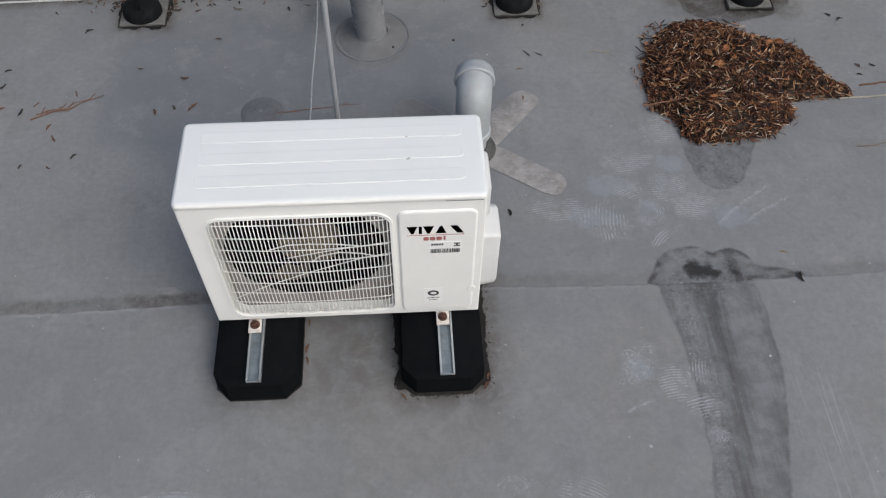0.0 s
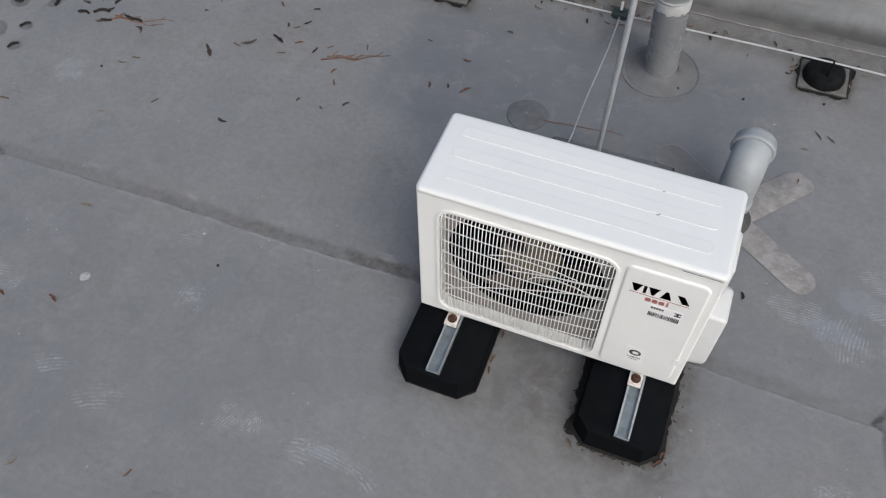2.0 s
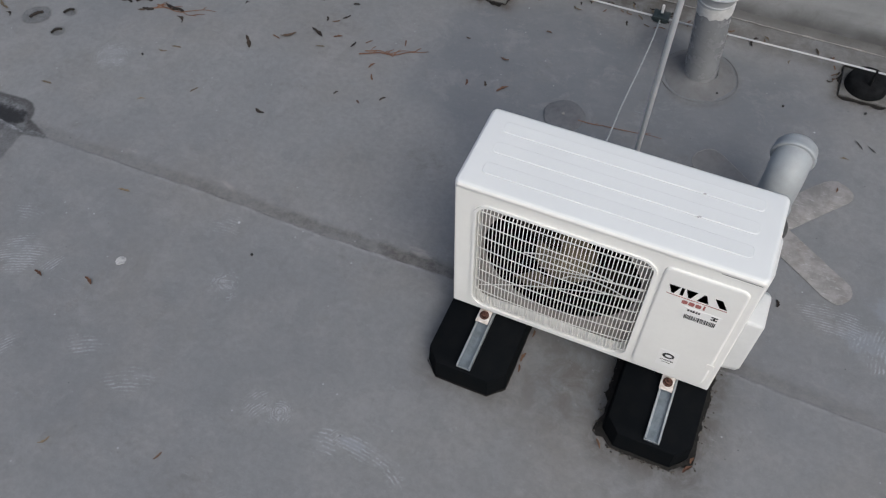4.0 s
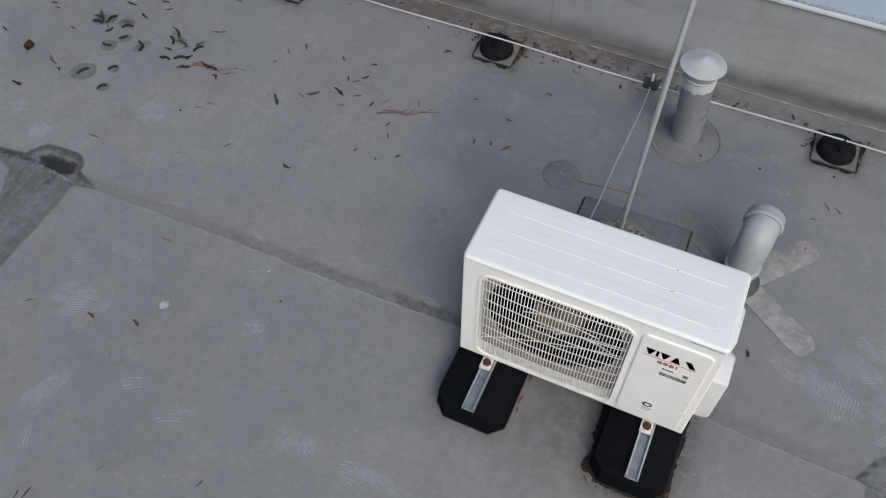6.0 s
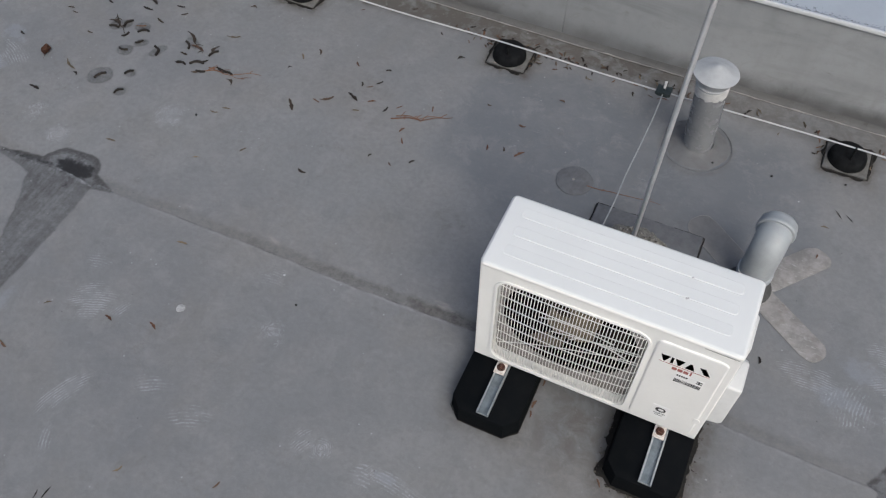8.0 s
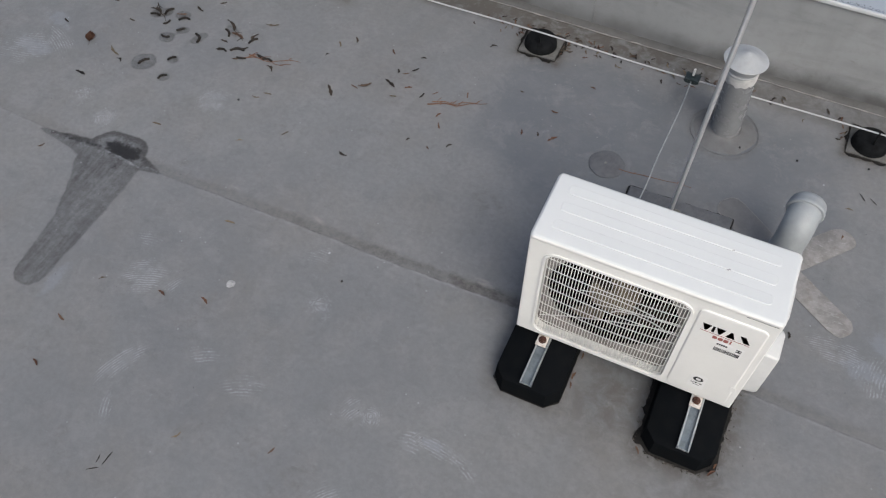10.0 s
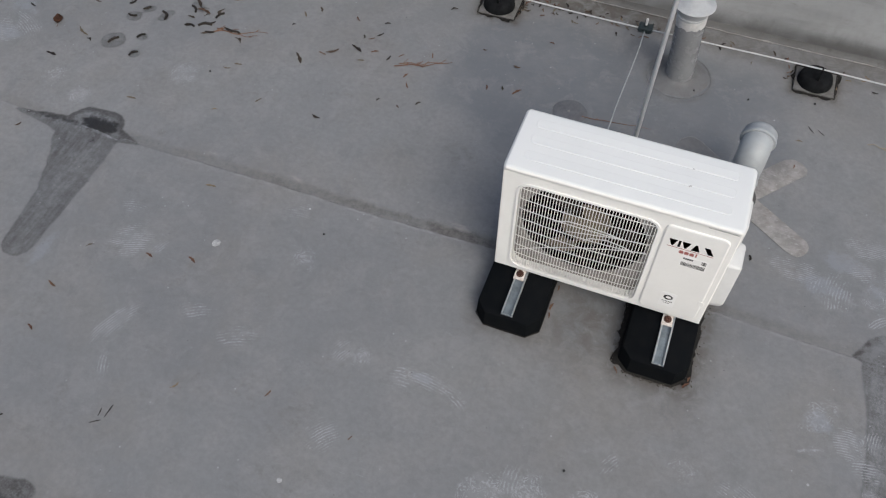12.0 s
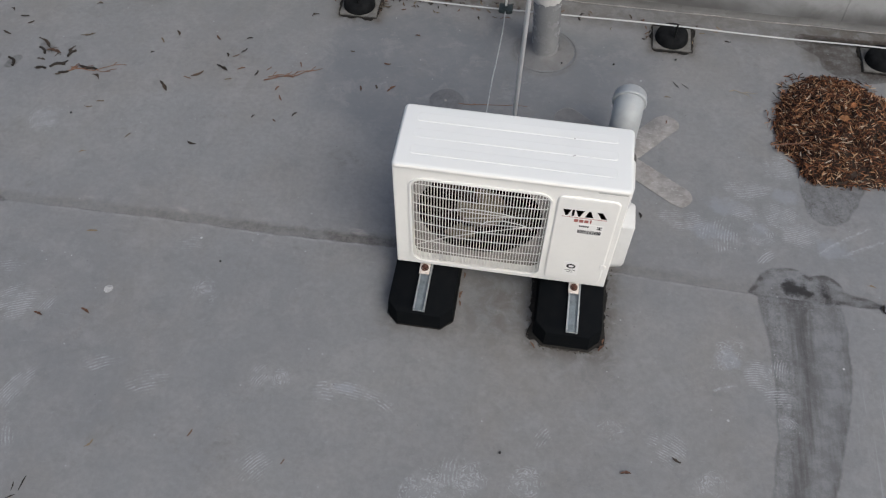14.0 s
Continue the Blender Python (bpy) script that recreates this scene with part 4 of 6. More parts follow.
    rnd = random.Random(7)
    x = 0.246
    while x < 0.323:
        w = rnd.choice((0.0014, 0.0022, 0.003))
        box(x, x + w, -0.0174, -0.0168, 0.436, 0.455, bm=bm)
        x += w + rnd.choice((0.0012, 0.002))
    for k in range(5):
        box(0.248 + k * 0.0068, 0.253 + k * 0.0068, -0.0174, -0.0168, 0.471, 0.479, bm=bm)
    for k in range(3):
        for j in range(3):
            if (k + j) % 2 == 0 or k == 1:
                box(0.308 + k * 0.0058, 0.3132 + k * 0.0058, -0.0174, -0.0168, 0.465 + j * 0.0055, 0.4698 + j * 0.0055, bm=bm)
    part("barcode", bm, BLACKPRINT, sticker, smooth=False)
    badge = part("badge", box(0.226, 0.280, -0.0167, -0.0160, 0.176, 0.258), PAPER, panel, "square pale badge sticker", smooth=False)
    own = bmesh.new()
    a0 = [(0.253 + 0.0165 * math.cos(2 * math.pi * k / 28), 0.233 + 0.0135 * math.sin(2 * math.pi * k / 28)) for k in range(28)]
    a1 = [(0.254 + 0.0095 * math.cos(2 * math.pi * k / 28), 0.2325 + 0.0075 * math.sin(2 * math.pi * k / 28)) for k in range(28)]
    ring_panel(a0, a1, -0.0174, -0.0166, own)
    part("badge_ring", own, BLACKPRINT, badge, smooth=False)
    part("badge_line", box(0.241, 0.2645, -0.0173, -0.0166, 0.196, 0.1975), BLACKPRINT, badge, smooth=False)
    cu = bpy.data.curves.new("badge_word", "FONT")
    cu.body, cu.size, cu.align_x, cu.extrude = "INVERTER", 0.0085, "CENTER", 0.0003
    word = new("badge_word", cu)
    word.matrix_world = pose(0.253, -0.0172, 0.205, 90, 0, 0)
    dg = bpy.context.evaluated_depsgraph_get()
    dg.update()
    me = bpy.data.meshes.new_from_object(word.evaluated_get(dg))
    bpy.data.objects.remove(word)
    bm = bmesh.new()
    bm.from_mesh(me)
    bm.transform(pose(0.253, -0.0172, 0.205, 90, 0, 0))
    part("badge_word", bm, BLACKPRINT, badge, smooth=False)

    # wire grille, bowed outward
    def bulge(x, z):
        u, w = (x - c[0]) / (gx1 - c[0]), (z - c[1]) / (gz1 - c[1])
        return 0.014 * max(1 - u * u, 0) * max(1 - w * w, 0) ** 0.5

    n = 45
    for k in range(n):
        x = gx0 + 0.006 + (gx1 - gx0 - 0.012) * k / (n - 1)
        inset = 0.0
        for cx, s in ((gx0 + 0.04, -1), (gx1 - 0.04, 1)):
            if (x - cx) * s > 0:
                inset = 0.04 - math.sqrt(max(0.04 ** 2 - (x - cx) ** 2, 0))
        lo, hi = gz0 + inset, gz1 - inset
        pts = [(x, fy + 0.010, lo - 0.001), (x, fy + 0.001, lo + 0.006)]
        for j in range(9):
            z = lo + 0.018 + (hi - lo - 0.036) * j / 8
            pts.append((x, fy - 0.0022 - bulge(x, z), z))
        pts += [(x, fy + 0.001, hi - 0.006), (x, fy + 0.010, hi + 0.001)]
        part("wire", tube(pts, 0.0014, 5), WIRE_WHITE, grille)
    for k in range(9):
        z = gz0 + 0.024 + (gz1 - gz0 - 0.048) * k / 8
        pts = [(gx0 + 0.001, fy + 0.006, z)]
        for j in range(13):
            x = gx0 + 0.012 + (gx1 - gx0 - 0.024) * j / 12
            pts.append((x, fy + 0.0012 - bulge(x, z), z))
        part("cross_wire", tube(pts + [(gx1 - 0.001, fy + 0.006, z)], 0.0016, 5), WIRE_WHITE, grille)
    # shroud plate with the round mouth, tunnel and fan
    fx, fz, fr = -0.095, 0.404, 0.223
    circ = [(fx + fr * math.cos(2 * math.pi * k / 64), fz + fr * math.sin(2 * math.pi * k / 64)) for k in range(64)]
    rect = cast_rect(circ, (fx, fz), -0.371, 0.154, zb + 0.012, 0.658)
    bm = ring_panel(rect, circ, 0.030, 0.034)
    seg = 64
    mouth = [[bm.verts.new((fx + r * math.cos(2 * math.pi * k / seg), y, fz + r * math.sin(2 * math.pi * k / seg))) for k in range(seg)] for r, y in ((fr + 0.007, 0.0295), (fr + 0.003, 0.026), (fr - 0.001, 0.026), (fr - 0.003, 0.030))]
    for a, b in zip(mouth, mouth[1:]):
        for k in range(seg):
            bm.faces.new((a[k], a[(k + 1) % seg], b[(k + 1) % seg], b[k]))
    part("fan_shroud", bm, SHROUD, ac, "dusty pale fan shroud")
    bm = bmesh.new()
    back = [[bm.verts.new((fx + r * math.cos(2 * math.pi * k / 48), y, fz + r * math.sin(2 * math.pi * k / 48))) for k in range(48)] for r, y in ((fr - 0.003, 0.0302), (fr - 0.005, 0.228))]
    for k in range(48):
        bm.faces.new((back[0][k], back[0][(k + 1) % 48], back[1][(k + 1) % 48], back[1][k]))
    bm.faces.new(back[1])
    part("fan_cavity", bm, CAVITY_SHADE, ac, "cavity behind the fan, painted black for its shade", smooth=False)
    axis_z = 0.345
    blades = []
    for s in range(3):
        bm, rows = bmesh.new(), []
        for i in range(9):
            r = 0.080 + 0.115 * i / 8
            sweep = 0.10 * (i / 8)
            chord = radians(46 - 4 * i / 8)
            row = []
            for j in range(9):
                u = j / 8
                a = radians(120 * s - 24) + sweep + chord * u
                y = 0.066 + 0.026 * u - 0.010 * math.sin(math.pi * u)
                row.append(bm.verts.new((fx + r * math.cos(a), y, axis_z + r * math.sin(a))))
            rows.append(row)
        for p, q in zip(rows, rows[1:]):
            for j in range(8):
                bm.faces.new((p[j], p[j + 1], q[j + 1], q[j]))
        bmesh.ops.solidify(bm, geom=bm.faces[:], thickness=0.002)
        blades.append(bm)
    bm = lathe([(0.0, 0.030), (0.022, 0.028), (0.05, 0.018), (0.088, 0.002), (0.090, -0.03), (0.0, -0.03)], (0, 0, 0), 28)
    bm.transform(Matrix.Translation((fx, 0.092, axis_z)) @ pose(0, 0, 0, 90, 0, 0))
    fan = part("fan", bm, LIT_FAN, ac, "three-bladed fan with light and shade painted on its blades and a dusty beige hub")
    for bm, paint, words in zip(blades, (SHADED_BLADE, SHADED_BLADE, LIT_FAN), ("blade painted dark brown as if in shade", "blade painted dark brown as if in shade", "dusty beige blade, toned as if lit")):
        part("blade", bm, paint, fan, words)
    # white tubes draw the light caught along the blade edges
    for run in (((-0.203, 0.374), (-0.15, 0.394), (-0.089, 0.395), (-0.017, 0.39), (0.049, 0.378)), ((-0.088, 0.311), (-0.068, 0.334), (-0.01, 0.35), (0.052, 0.341), (0.098, 0.322))):
        part("blade_edge", tube([(x, 0.058, z) for x, z in run], 0.0019, 5), WIRE_WHITE, fan, "pale tube for light caught on a blade edge")
    for run in (((-0.147, 0.397), (-0.007, 0.43), (0.132, 0.454)), ((-0.318, 0.205), (-0.211, 0.268), (-0.096, 0.323), (0.055, 0.383), (0.132, 0.403))):
        part("brace", tube([(x, 0.012, z) for x, z in run], 0.0015, 5), WIRE_WHITE, grille, "thin slanting brace wire")

    # lid with three pressed ribs
    own = bmesh.new()
    pts = round_rect(-0.3905, 0.3915, -0.019, 0.262, 0.018, 8)
    f = own.faces.new([own.verts.new((x, y, 0.654)) for x, y in pts])
    out = bmesh.ops.extrude_face_region(own, geom=[f])
    for v in out["geom"]:
        if isinstance(v, bmesh.types.BMVert):
            v.co.z = zt
    edges = [e for e in own.edges if all(abs(v.co.z - zt) < 1e-6 for v in e.verts)]
    bmesh.ops.bevel(own, geom=edges, offset=0.0125, segments=6, profile=0.5, affect="EDGES")
    for v in own.verts:
        if v.co.z < 0.655 and v.co.y < -0.005:
            v.co.y = max(v.co.y, -0.0112)
    lid = part("lid", own, ENAMEL, ac, "white pressed steel lid with three long ribs")
    # front-facing faces take the lighter plastic, painting out the shade on the flange
    lid.data.materials.append(PLASTIC)
    for f in lid.data.polygons:
        f.material_index = int(f.normal.y < -0.7)
    for y0 in (0.034, 0.108, 0.182):
        bm = outline(round_rect(-0.338, 0.338, y0, y0 + 0.038, 0.012, 5), zt - 0.001, zt + 0.0018, 0.0013)
        part("rib", bm, ENAMEL, lid, smooth=False)
    rr = random.Random(12)
    for x, y in ((0.194, 0.105), (0.199, 0.108), (0.193, 0.182)):
        ring = [(x + 0.0042 * rr.uniform(0.5, 1.2) * math.cos(a), y + 0.003 * rr.uniform(0.5, 1.2) * math.sin(a)) for a in (2 * math.pi * k / 9 for k in range(9))]
        part("dirt_speck", outline(ring, zt + 0.0014, zt + 0.0024), BLOB, lid, "small grey dirt speck", smooth=False)
    # dark strip paints the shade of the gap below the lid
    part("lid_gap", box(0.285, 0.380, -0.0118, -0.0085, 0.6528, 0.6536), SLAB, lid, "dark strip painted as shade in the gap under the lid edge", smooth=False)
    # side covers
    prof = [(0.008, 0.470), (0.120, 0.470), (0.150, 0.44), (0.150, 0.25), (0.125, 0.21), (0.07, 0.185), (0.030, 0.19), (0.008, 0.235)]
    bm = bmesh.new()
    f = bm.faces.new([bm.verts.new((0.386, y, z)) for y, z in prof])
    out = bmesh.ops.extrude_face_region(bm, geom=[f])
    for v in out["geom"]:
        if isinstance(v, bmesh.types.BMVert):
            v.co.x = 0.440
            v.co.y = 0.078 + (v.co.y - 0.078) * 0.93
            v.co.z = 0.335 + (v.co.z - 0.335) * 0.94
    bmesh.ops.bevel(bm, geom=[e for e in bm.edges if any(v.co.x > 0.43 for v in e.verts)], offset=0.010, segments=3, profile=0.5, affect="EDGES")
    part("valve_cover", bm, COVER, ac, "white plastic valve cover on the side")
    bm = box(0.38, 0.412, 0.07, 0.205, 0.47, 0.60, 0.014, 4)
    part("cable_cover", bm, COVER, ac, "small rounded white cable cover")
    # feet lugs and bolts
    for x, y in ((-0.281, -0.026), (0.281, -0.026), (-0.281, 0.278), (0.281, 0.278)):
        d = -1 if y < 0.1 else 1
        lug = part("foot_lug", box(x - 0.0195, x + 0.0195, min(y + d * 0.026, y - d * 0.09), max(y + d * 0.026, y - d * 0.09), 0.106, 0.110, 0.0018), LUG, ac, "grubby white steel lug")
        bm = lathe([(0.0, 0.0), (0.0145, 0.0), (0.0145, 0.003), (0.011, 0.0035)], (x, y, 0.110), 20)
        lathe([(0.011, 0.003), (0.011, 0.011), (0.006, 0.0125), (0.0045, 0.0125), (0.0045, 0.021), (0.0, 0.022)], (x, y, 0.110), 6, bm)
        part("bolt", bm, RUST, lug, "rusty bolt and washer", smooth=False)


air_conditioner()


def rubber_foot(cx, x_top, y0, label):
    """A long black rubber block with cut corners and a steel channel let into its top."""
    foot = empty("rubber_foot", (cx, 0.05, 0.0), label, "mounting foot", "rubber feet under the unit")
    def oct_pts(x0, x1, ya, yb, c):
        return [(x0 + c, ya), (x1 - c, ya), (x1, ya + c * 1.1), (x1, yb - c), (x1 - c, yb), (x0 + c, yb), (x0, yb - c), (x0, ya + c * 1.1)]
    own = bmesh.new()
    lo = [own.verts.new((x, y, 0.002)) for x, y in oct_pts(cx - 0.125, cx + 0.125, y0 - 0.003, 0.355, 0.043)]
    mid = [own.verts.new((x, y, 0.03)) for x, y in oct_pts(cx - 0.123, cx + 0.123, y0 - 0.001, 0.35, 0.042)]
    hi = [own.verts.new((x, y, 0.088)) for x, y in oct_pts(cx - 0.120, cx + 0.120, y0 + 0.001, 0.345, 0.04)]
    top = [own.verts.new((x, y, 0.092)) for x, y in oct_pts(cx - 0.116, cx + 0.116, y0 + 0.005, 0.34, 0.039)]
    for a, b in ((lo, mid), (mid, hi), (hi, top)):
        for k in range(8):
            own.faces.new((a[k], a[(k + 1) % 8], b[(k + 1) % 8], b[k]))
    own.faces.new(top)
    own.faces.new(lo[::-1])
    part("block", own, RUBBER, foot, "black rubber block")
    # channel: web, two walls with inward lips
    xa, xb, ya, yb = x_top - 0.0215, x_top + 0.0215, y0 + 0.012, 0.33
    bm = bmesh.new()
    for x, s in ((xa, 1), (xb, -1)):
        box(min(x, x + s * 0.0025), max(x, x + s * 0.0025), ya, yb, 0.0925, 0.1055, bm=bm)
        box(min(x, x + s * 0.0055), max(x, x + s * 0.0055), ya, yb, 0.1035, 0.1058, bm=bm)
    box(xa, xb, ya - 0.002, ya, 0.0925, 0.098, bm=bm)
    channel = part("channel", bm, ZINC, foot, "galvanised steel mounting channel", smooth=False)
    part("channel_web", box(xa + 0.0026, xb - 0.0026, ya, yb, 0.0925, 0.0945), SHADED_ZINC, channel, "channel bottom painted dark for the shade in the hollow", smooth=False)
    return foot


rubber_foot(-0.275, -0.275, -0.218, "black rubber foot with steel channel on the roof")
rubber_foot(0.275, 0.286, -0.222, "black rubber foot in a crust of old tar")


def tar_crust(cx, y0, w, seed, label, grains=0):
    """Uneven skirt of old tar round a foot."""
    bm = bmesh.new()
    rings = []
    c = 0.043
    octo = [(cx - 0.125 + c, y0), (cx + 0.125 - c, y0), (cx + 0.125, y0 + c), (cx + 0.125, 0.31), (cx - 0.125, 0.31), (cx - 0.125, y0 + c)]
    base = []
    for p, q in zip(octo, octo[1:] + octo[:1]):
        m = max(int(math.hypot(q[0] - p[0], q[1] - p[1]) / 0.008), 2)
        base += [(p[0] + (q[0] - p[0]) * i / m, p[1] + (q[1] - p[1]) * i / m) for i in range(m)]
    for k, (grow, z) in enumerate(((0.0, 0.012), (0.45, 0.009), (1.0, 0.0035))):
        ring = []
        for x, y in base:
            dx, dy = x - cx, y - max(min(y, 0.22), y0 + 0.12)
            L = math.hypot(dx, dy) or 1
            g = w * grow * (0.45 if y < y0 + 0.03 else 1.0) * (0.7 + 0.55 * noise.noise((x * 13, y * 13, seed)) + 0.3 * noise.noise((x * 50, y * 50, seed)))
            ring.append(bm.verts.new((x + dx / L * g, y + dy / L * g, z + 0.003 * noise.noise((x * 40, y * 40, seed)) * (1 - grow))))
        rings.append(ring)
    n = len(base)
    for a, b in zip(rings, rings[1:]):
        for k in range(n):
            bm.faces.new((a[k], a[(k + 1) % n], b[(k + 1) % n], b[k]))
    crust = thing("tar_crust", bm, TAR, (cx, 0, 0.0), label, "tar", kind="structure")
    if grains:
        rr, bm = random.Random(9), bmesh.new()
        for _ in range(grains):
            side = rr.choice((-1, 1))
            x = cx + side * (0.127 + abs(rr.gauss(0, 0.016)))
            y = rr.uniform(y0 + 0.02, 0.2)
            if rr.random() < 0.25:
                x, y = cx + rr.uniform(-0.1, 0.1), y0 - abs(rr.gauss(0, 0.008))
            k = rr.uniform(0.0012, 0.0034)
            bmesh.ops.create_icosphere(bm, subdivisions=1, radius=k, matrix=Matrix.LocRotScale((x, y, 0.004), Euler((rr.random() * 6, rr.random() * 6, 0)), (1.4, rr.uniform(0.6, 1), 0.7)))
        tagged(part("grains", bm, CRUMBS, crust, "crumbled grey and brown tar grains", smooth=False), kind="stuff")


tar_crust(0.275, -0.226, 0.024, 3.0, "cracked grey-black crust of old tar", 380)
tar_crust(-0.275, -0.222, 0.0035, 8.0, "thin dark line of old tar")


# ---- roof fittings ----
def lightning_rod():
    x, y = -0.015, 0.585
    base = empty("lightning_rod", (x, y, 0.03), "tall pale aluminium rod standing in a rough concrete base", "lightning rod")
    own = bmesh.new()
    bmesh.ops.create_icosphere(own, subdivisions=5, radius=1)
    for v in own.verts:
        p = v.co.copy()
        k = 1 + 0.10 * noise.noise(p * 3) + 0.07 * noise.noise(p * 11) + 0.05 * noise.noise(p * 24)
        v.co = Vector((x + p.x * 0.175 * k, y + 0.03 + p.y * 0.185 * k, 0.028 + p.z * 0.085 * k if p.z > 0 else 0.028))
    part("concrete_base", own, GRAVEL, base, "rough round concrete base full of gravel")
    rr = random.Random(5)
    bm = bmesh.new()
    for _ in range(520):
        a, q = rr.uniform(0, 2 * math.pi), rr.random() ** 0.5 * 0.98
        px, py = x + 0.172 * q * math.cos(a), y + 0.03 + 0.18 * q * math.sin(a)
        k = rr.uniform(0.003, 0.0085)
        bmesh.ops.create_icosphere(bm, subdivisions=1, radius=k, matrix=Matrix.LocRotScale((px, py, 0.028 + 0.085 * math.sqrt(max(1 - q * q, 0)) + 0.002), Euler((rr.random() * 6, rr.random() * 6, 0)), (1, rr.uniform(0.6, 1), rr.uniform(0.5, 0.9))))
    tagged(part("gravel", bm, PEBBLE, base, "loose grey and buff gravel", smooth=False), kind="stuff")
    part("rod", tube([(x - 0.012, y, 0.06), (x - 0.002, y, 0.9), (x + 0.016, y + 0.004, 2.2)], (0.0085, 0.0085, 0.008), 14), ROD, base)
    part("collar", lathe([(0.0, 0.0), (0.018, 0.0), (0.018, 0.02), (0.009, 0.024)], (x - 0.011, y, 0.100), 16), ZINC, base)


lightning_rod()


def base_slab():
    own = outline([(-0.218, 0.40), (0.222, 0.40), (0.219, 0.888), (-0.216, 0.882)], 0.0025, 0.018, 0.006)
    slab = thing("base_slab", own, DARKFELT, (0, 0.65, 0), "square felt-covered slab with cracked dirty edges", "slab")
    bm = bmesh.new()
    for p, q in (((-0.22, 0.42), (-0.22, 0.885)), ((-0.22, 0.887), (0.225, 0.893)), ((0.224, 0.89), (0.226, 0.42))):
        pts, n = [], 26
        for i in range(n + 1):
            t = i / n
            w = 0.004 * noise.noise((t * 9, p[0] * 7, 3))
            pts.append((p[0] + (q[0] - p[0]) * t + w, p[1] + (q[1] - p[1]) * t + w, 0.0035))
        tube(pts, [0.004 + 0.0025 * noise.noise((i * 0.7, p[1], 6)) for i in range(n + 1)], 6, bm)
    part("crack", bm, CRACK, slab, "black dirt-filled crack")


base_slab()


def vent_pipe():
    b, t = Vector((0.070, 1.374, 0.0)), Vector((0.045, 1.352, 0.40))
    ob = empty("vent_pipe", b, "grey painted vent pipe with a pale conical cap", "vent pipe")
    part("pipe", tube([b + (t - b) * k for k in (0, 0.02, 0.5, 0.93, 1.0)], (0.066, 0.0635, 0.0635, 0.0635, 0.0635), 36), PIPE_PAINT, ob)
    bm = tube([b + (t - b) * k for k in (0.82, 0.84, 0.92, 0.95)], (0.0637, 0.0652, 0.0665, 0.066), 36)
    for v in bm.verts:
        if v.co.z < 0.33:
            v.co.z += 0.03 * noise.noise((v.co.x * 60, v.co.y * 60, 1))
    part("sealant_band", bm, SEALANT, ob, "smeared white sealant")
    bm = lathe([(0.0645, -0.060), (0.068, -0.048), (0.0655, -0.044), (0.0685, -0.034), (0.079, -0.014), (0.088, -0.003), (0.0905, 0.0), (0.090, 0.0025), (0.070, 0.009), (0.045, 0.019), (0.022, 0.031), (0.008, 0.038), (0.0, 0.0395)], (t.x - 0.001, t.y, t.z + 0.028), 44)
    part("cap", bm, PALE_PVC, ob, "pale weathered conical cap")
    bm = lathe([(0.065, 0.026), (0.072, 0.018), (0.09, 0.012), (0.112, 0.007), (0.128, 0.003), (0.140, -0.002)], (b.x, b.y, 0), 44)
    for v in bm.verts:
        a = math.atan2(v.co.y - b.y, v.co.x - b.x)
        k = 1 + 0.06 * noise.noise((math.cos(a) * 2.2, math.sin(a) * 2.2, 0.5))
        v.co.x, v.co.y = b.x + (v.co.x - b.x) * k, b.y + (v.co.y - b.y) * k
        v.co.z += 0.003 * noise.noise(v.co * 40)
    loop = [(b.x + (0.150 + 0.006 * noise.noise((math.cos(a), math.sin(a), 4))) * math.cos(a), b.y + (0.150 + 0.006 * noise.noise((math.cos(a), math.sin(a), 4))) * math.sin(a), 0.0022) for a in (2 * math.pi * k / 60 for k in range(61))]
    part("collar_line", tube(loop, [0.0014 + 0.0016 * noise.noise((k * 0.23, 1, 1)) for k in range(61)], 5, caps=False), COLLAR, ob, "thin brushed line round the collar")
    part("flashing", bm, COLLAR, ob, "felt collar smeared onto the roof")
    bm = lathe([(0.062, 0.012), (0.067, 0.016), (0.071, 0.013), (0.074, 0.008)], tuple(b), 44)
    for v in bm.verts:
        v.co += 0.004 * Vector(noise.noise_vector(v.co * 35))
    part("sealant_ring", bm, BLOB, ob, "smeared pale sealant round the foot")


vent_pipe()


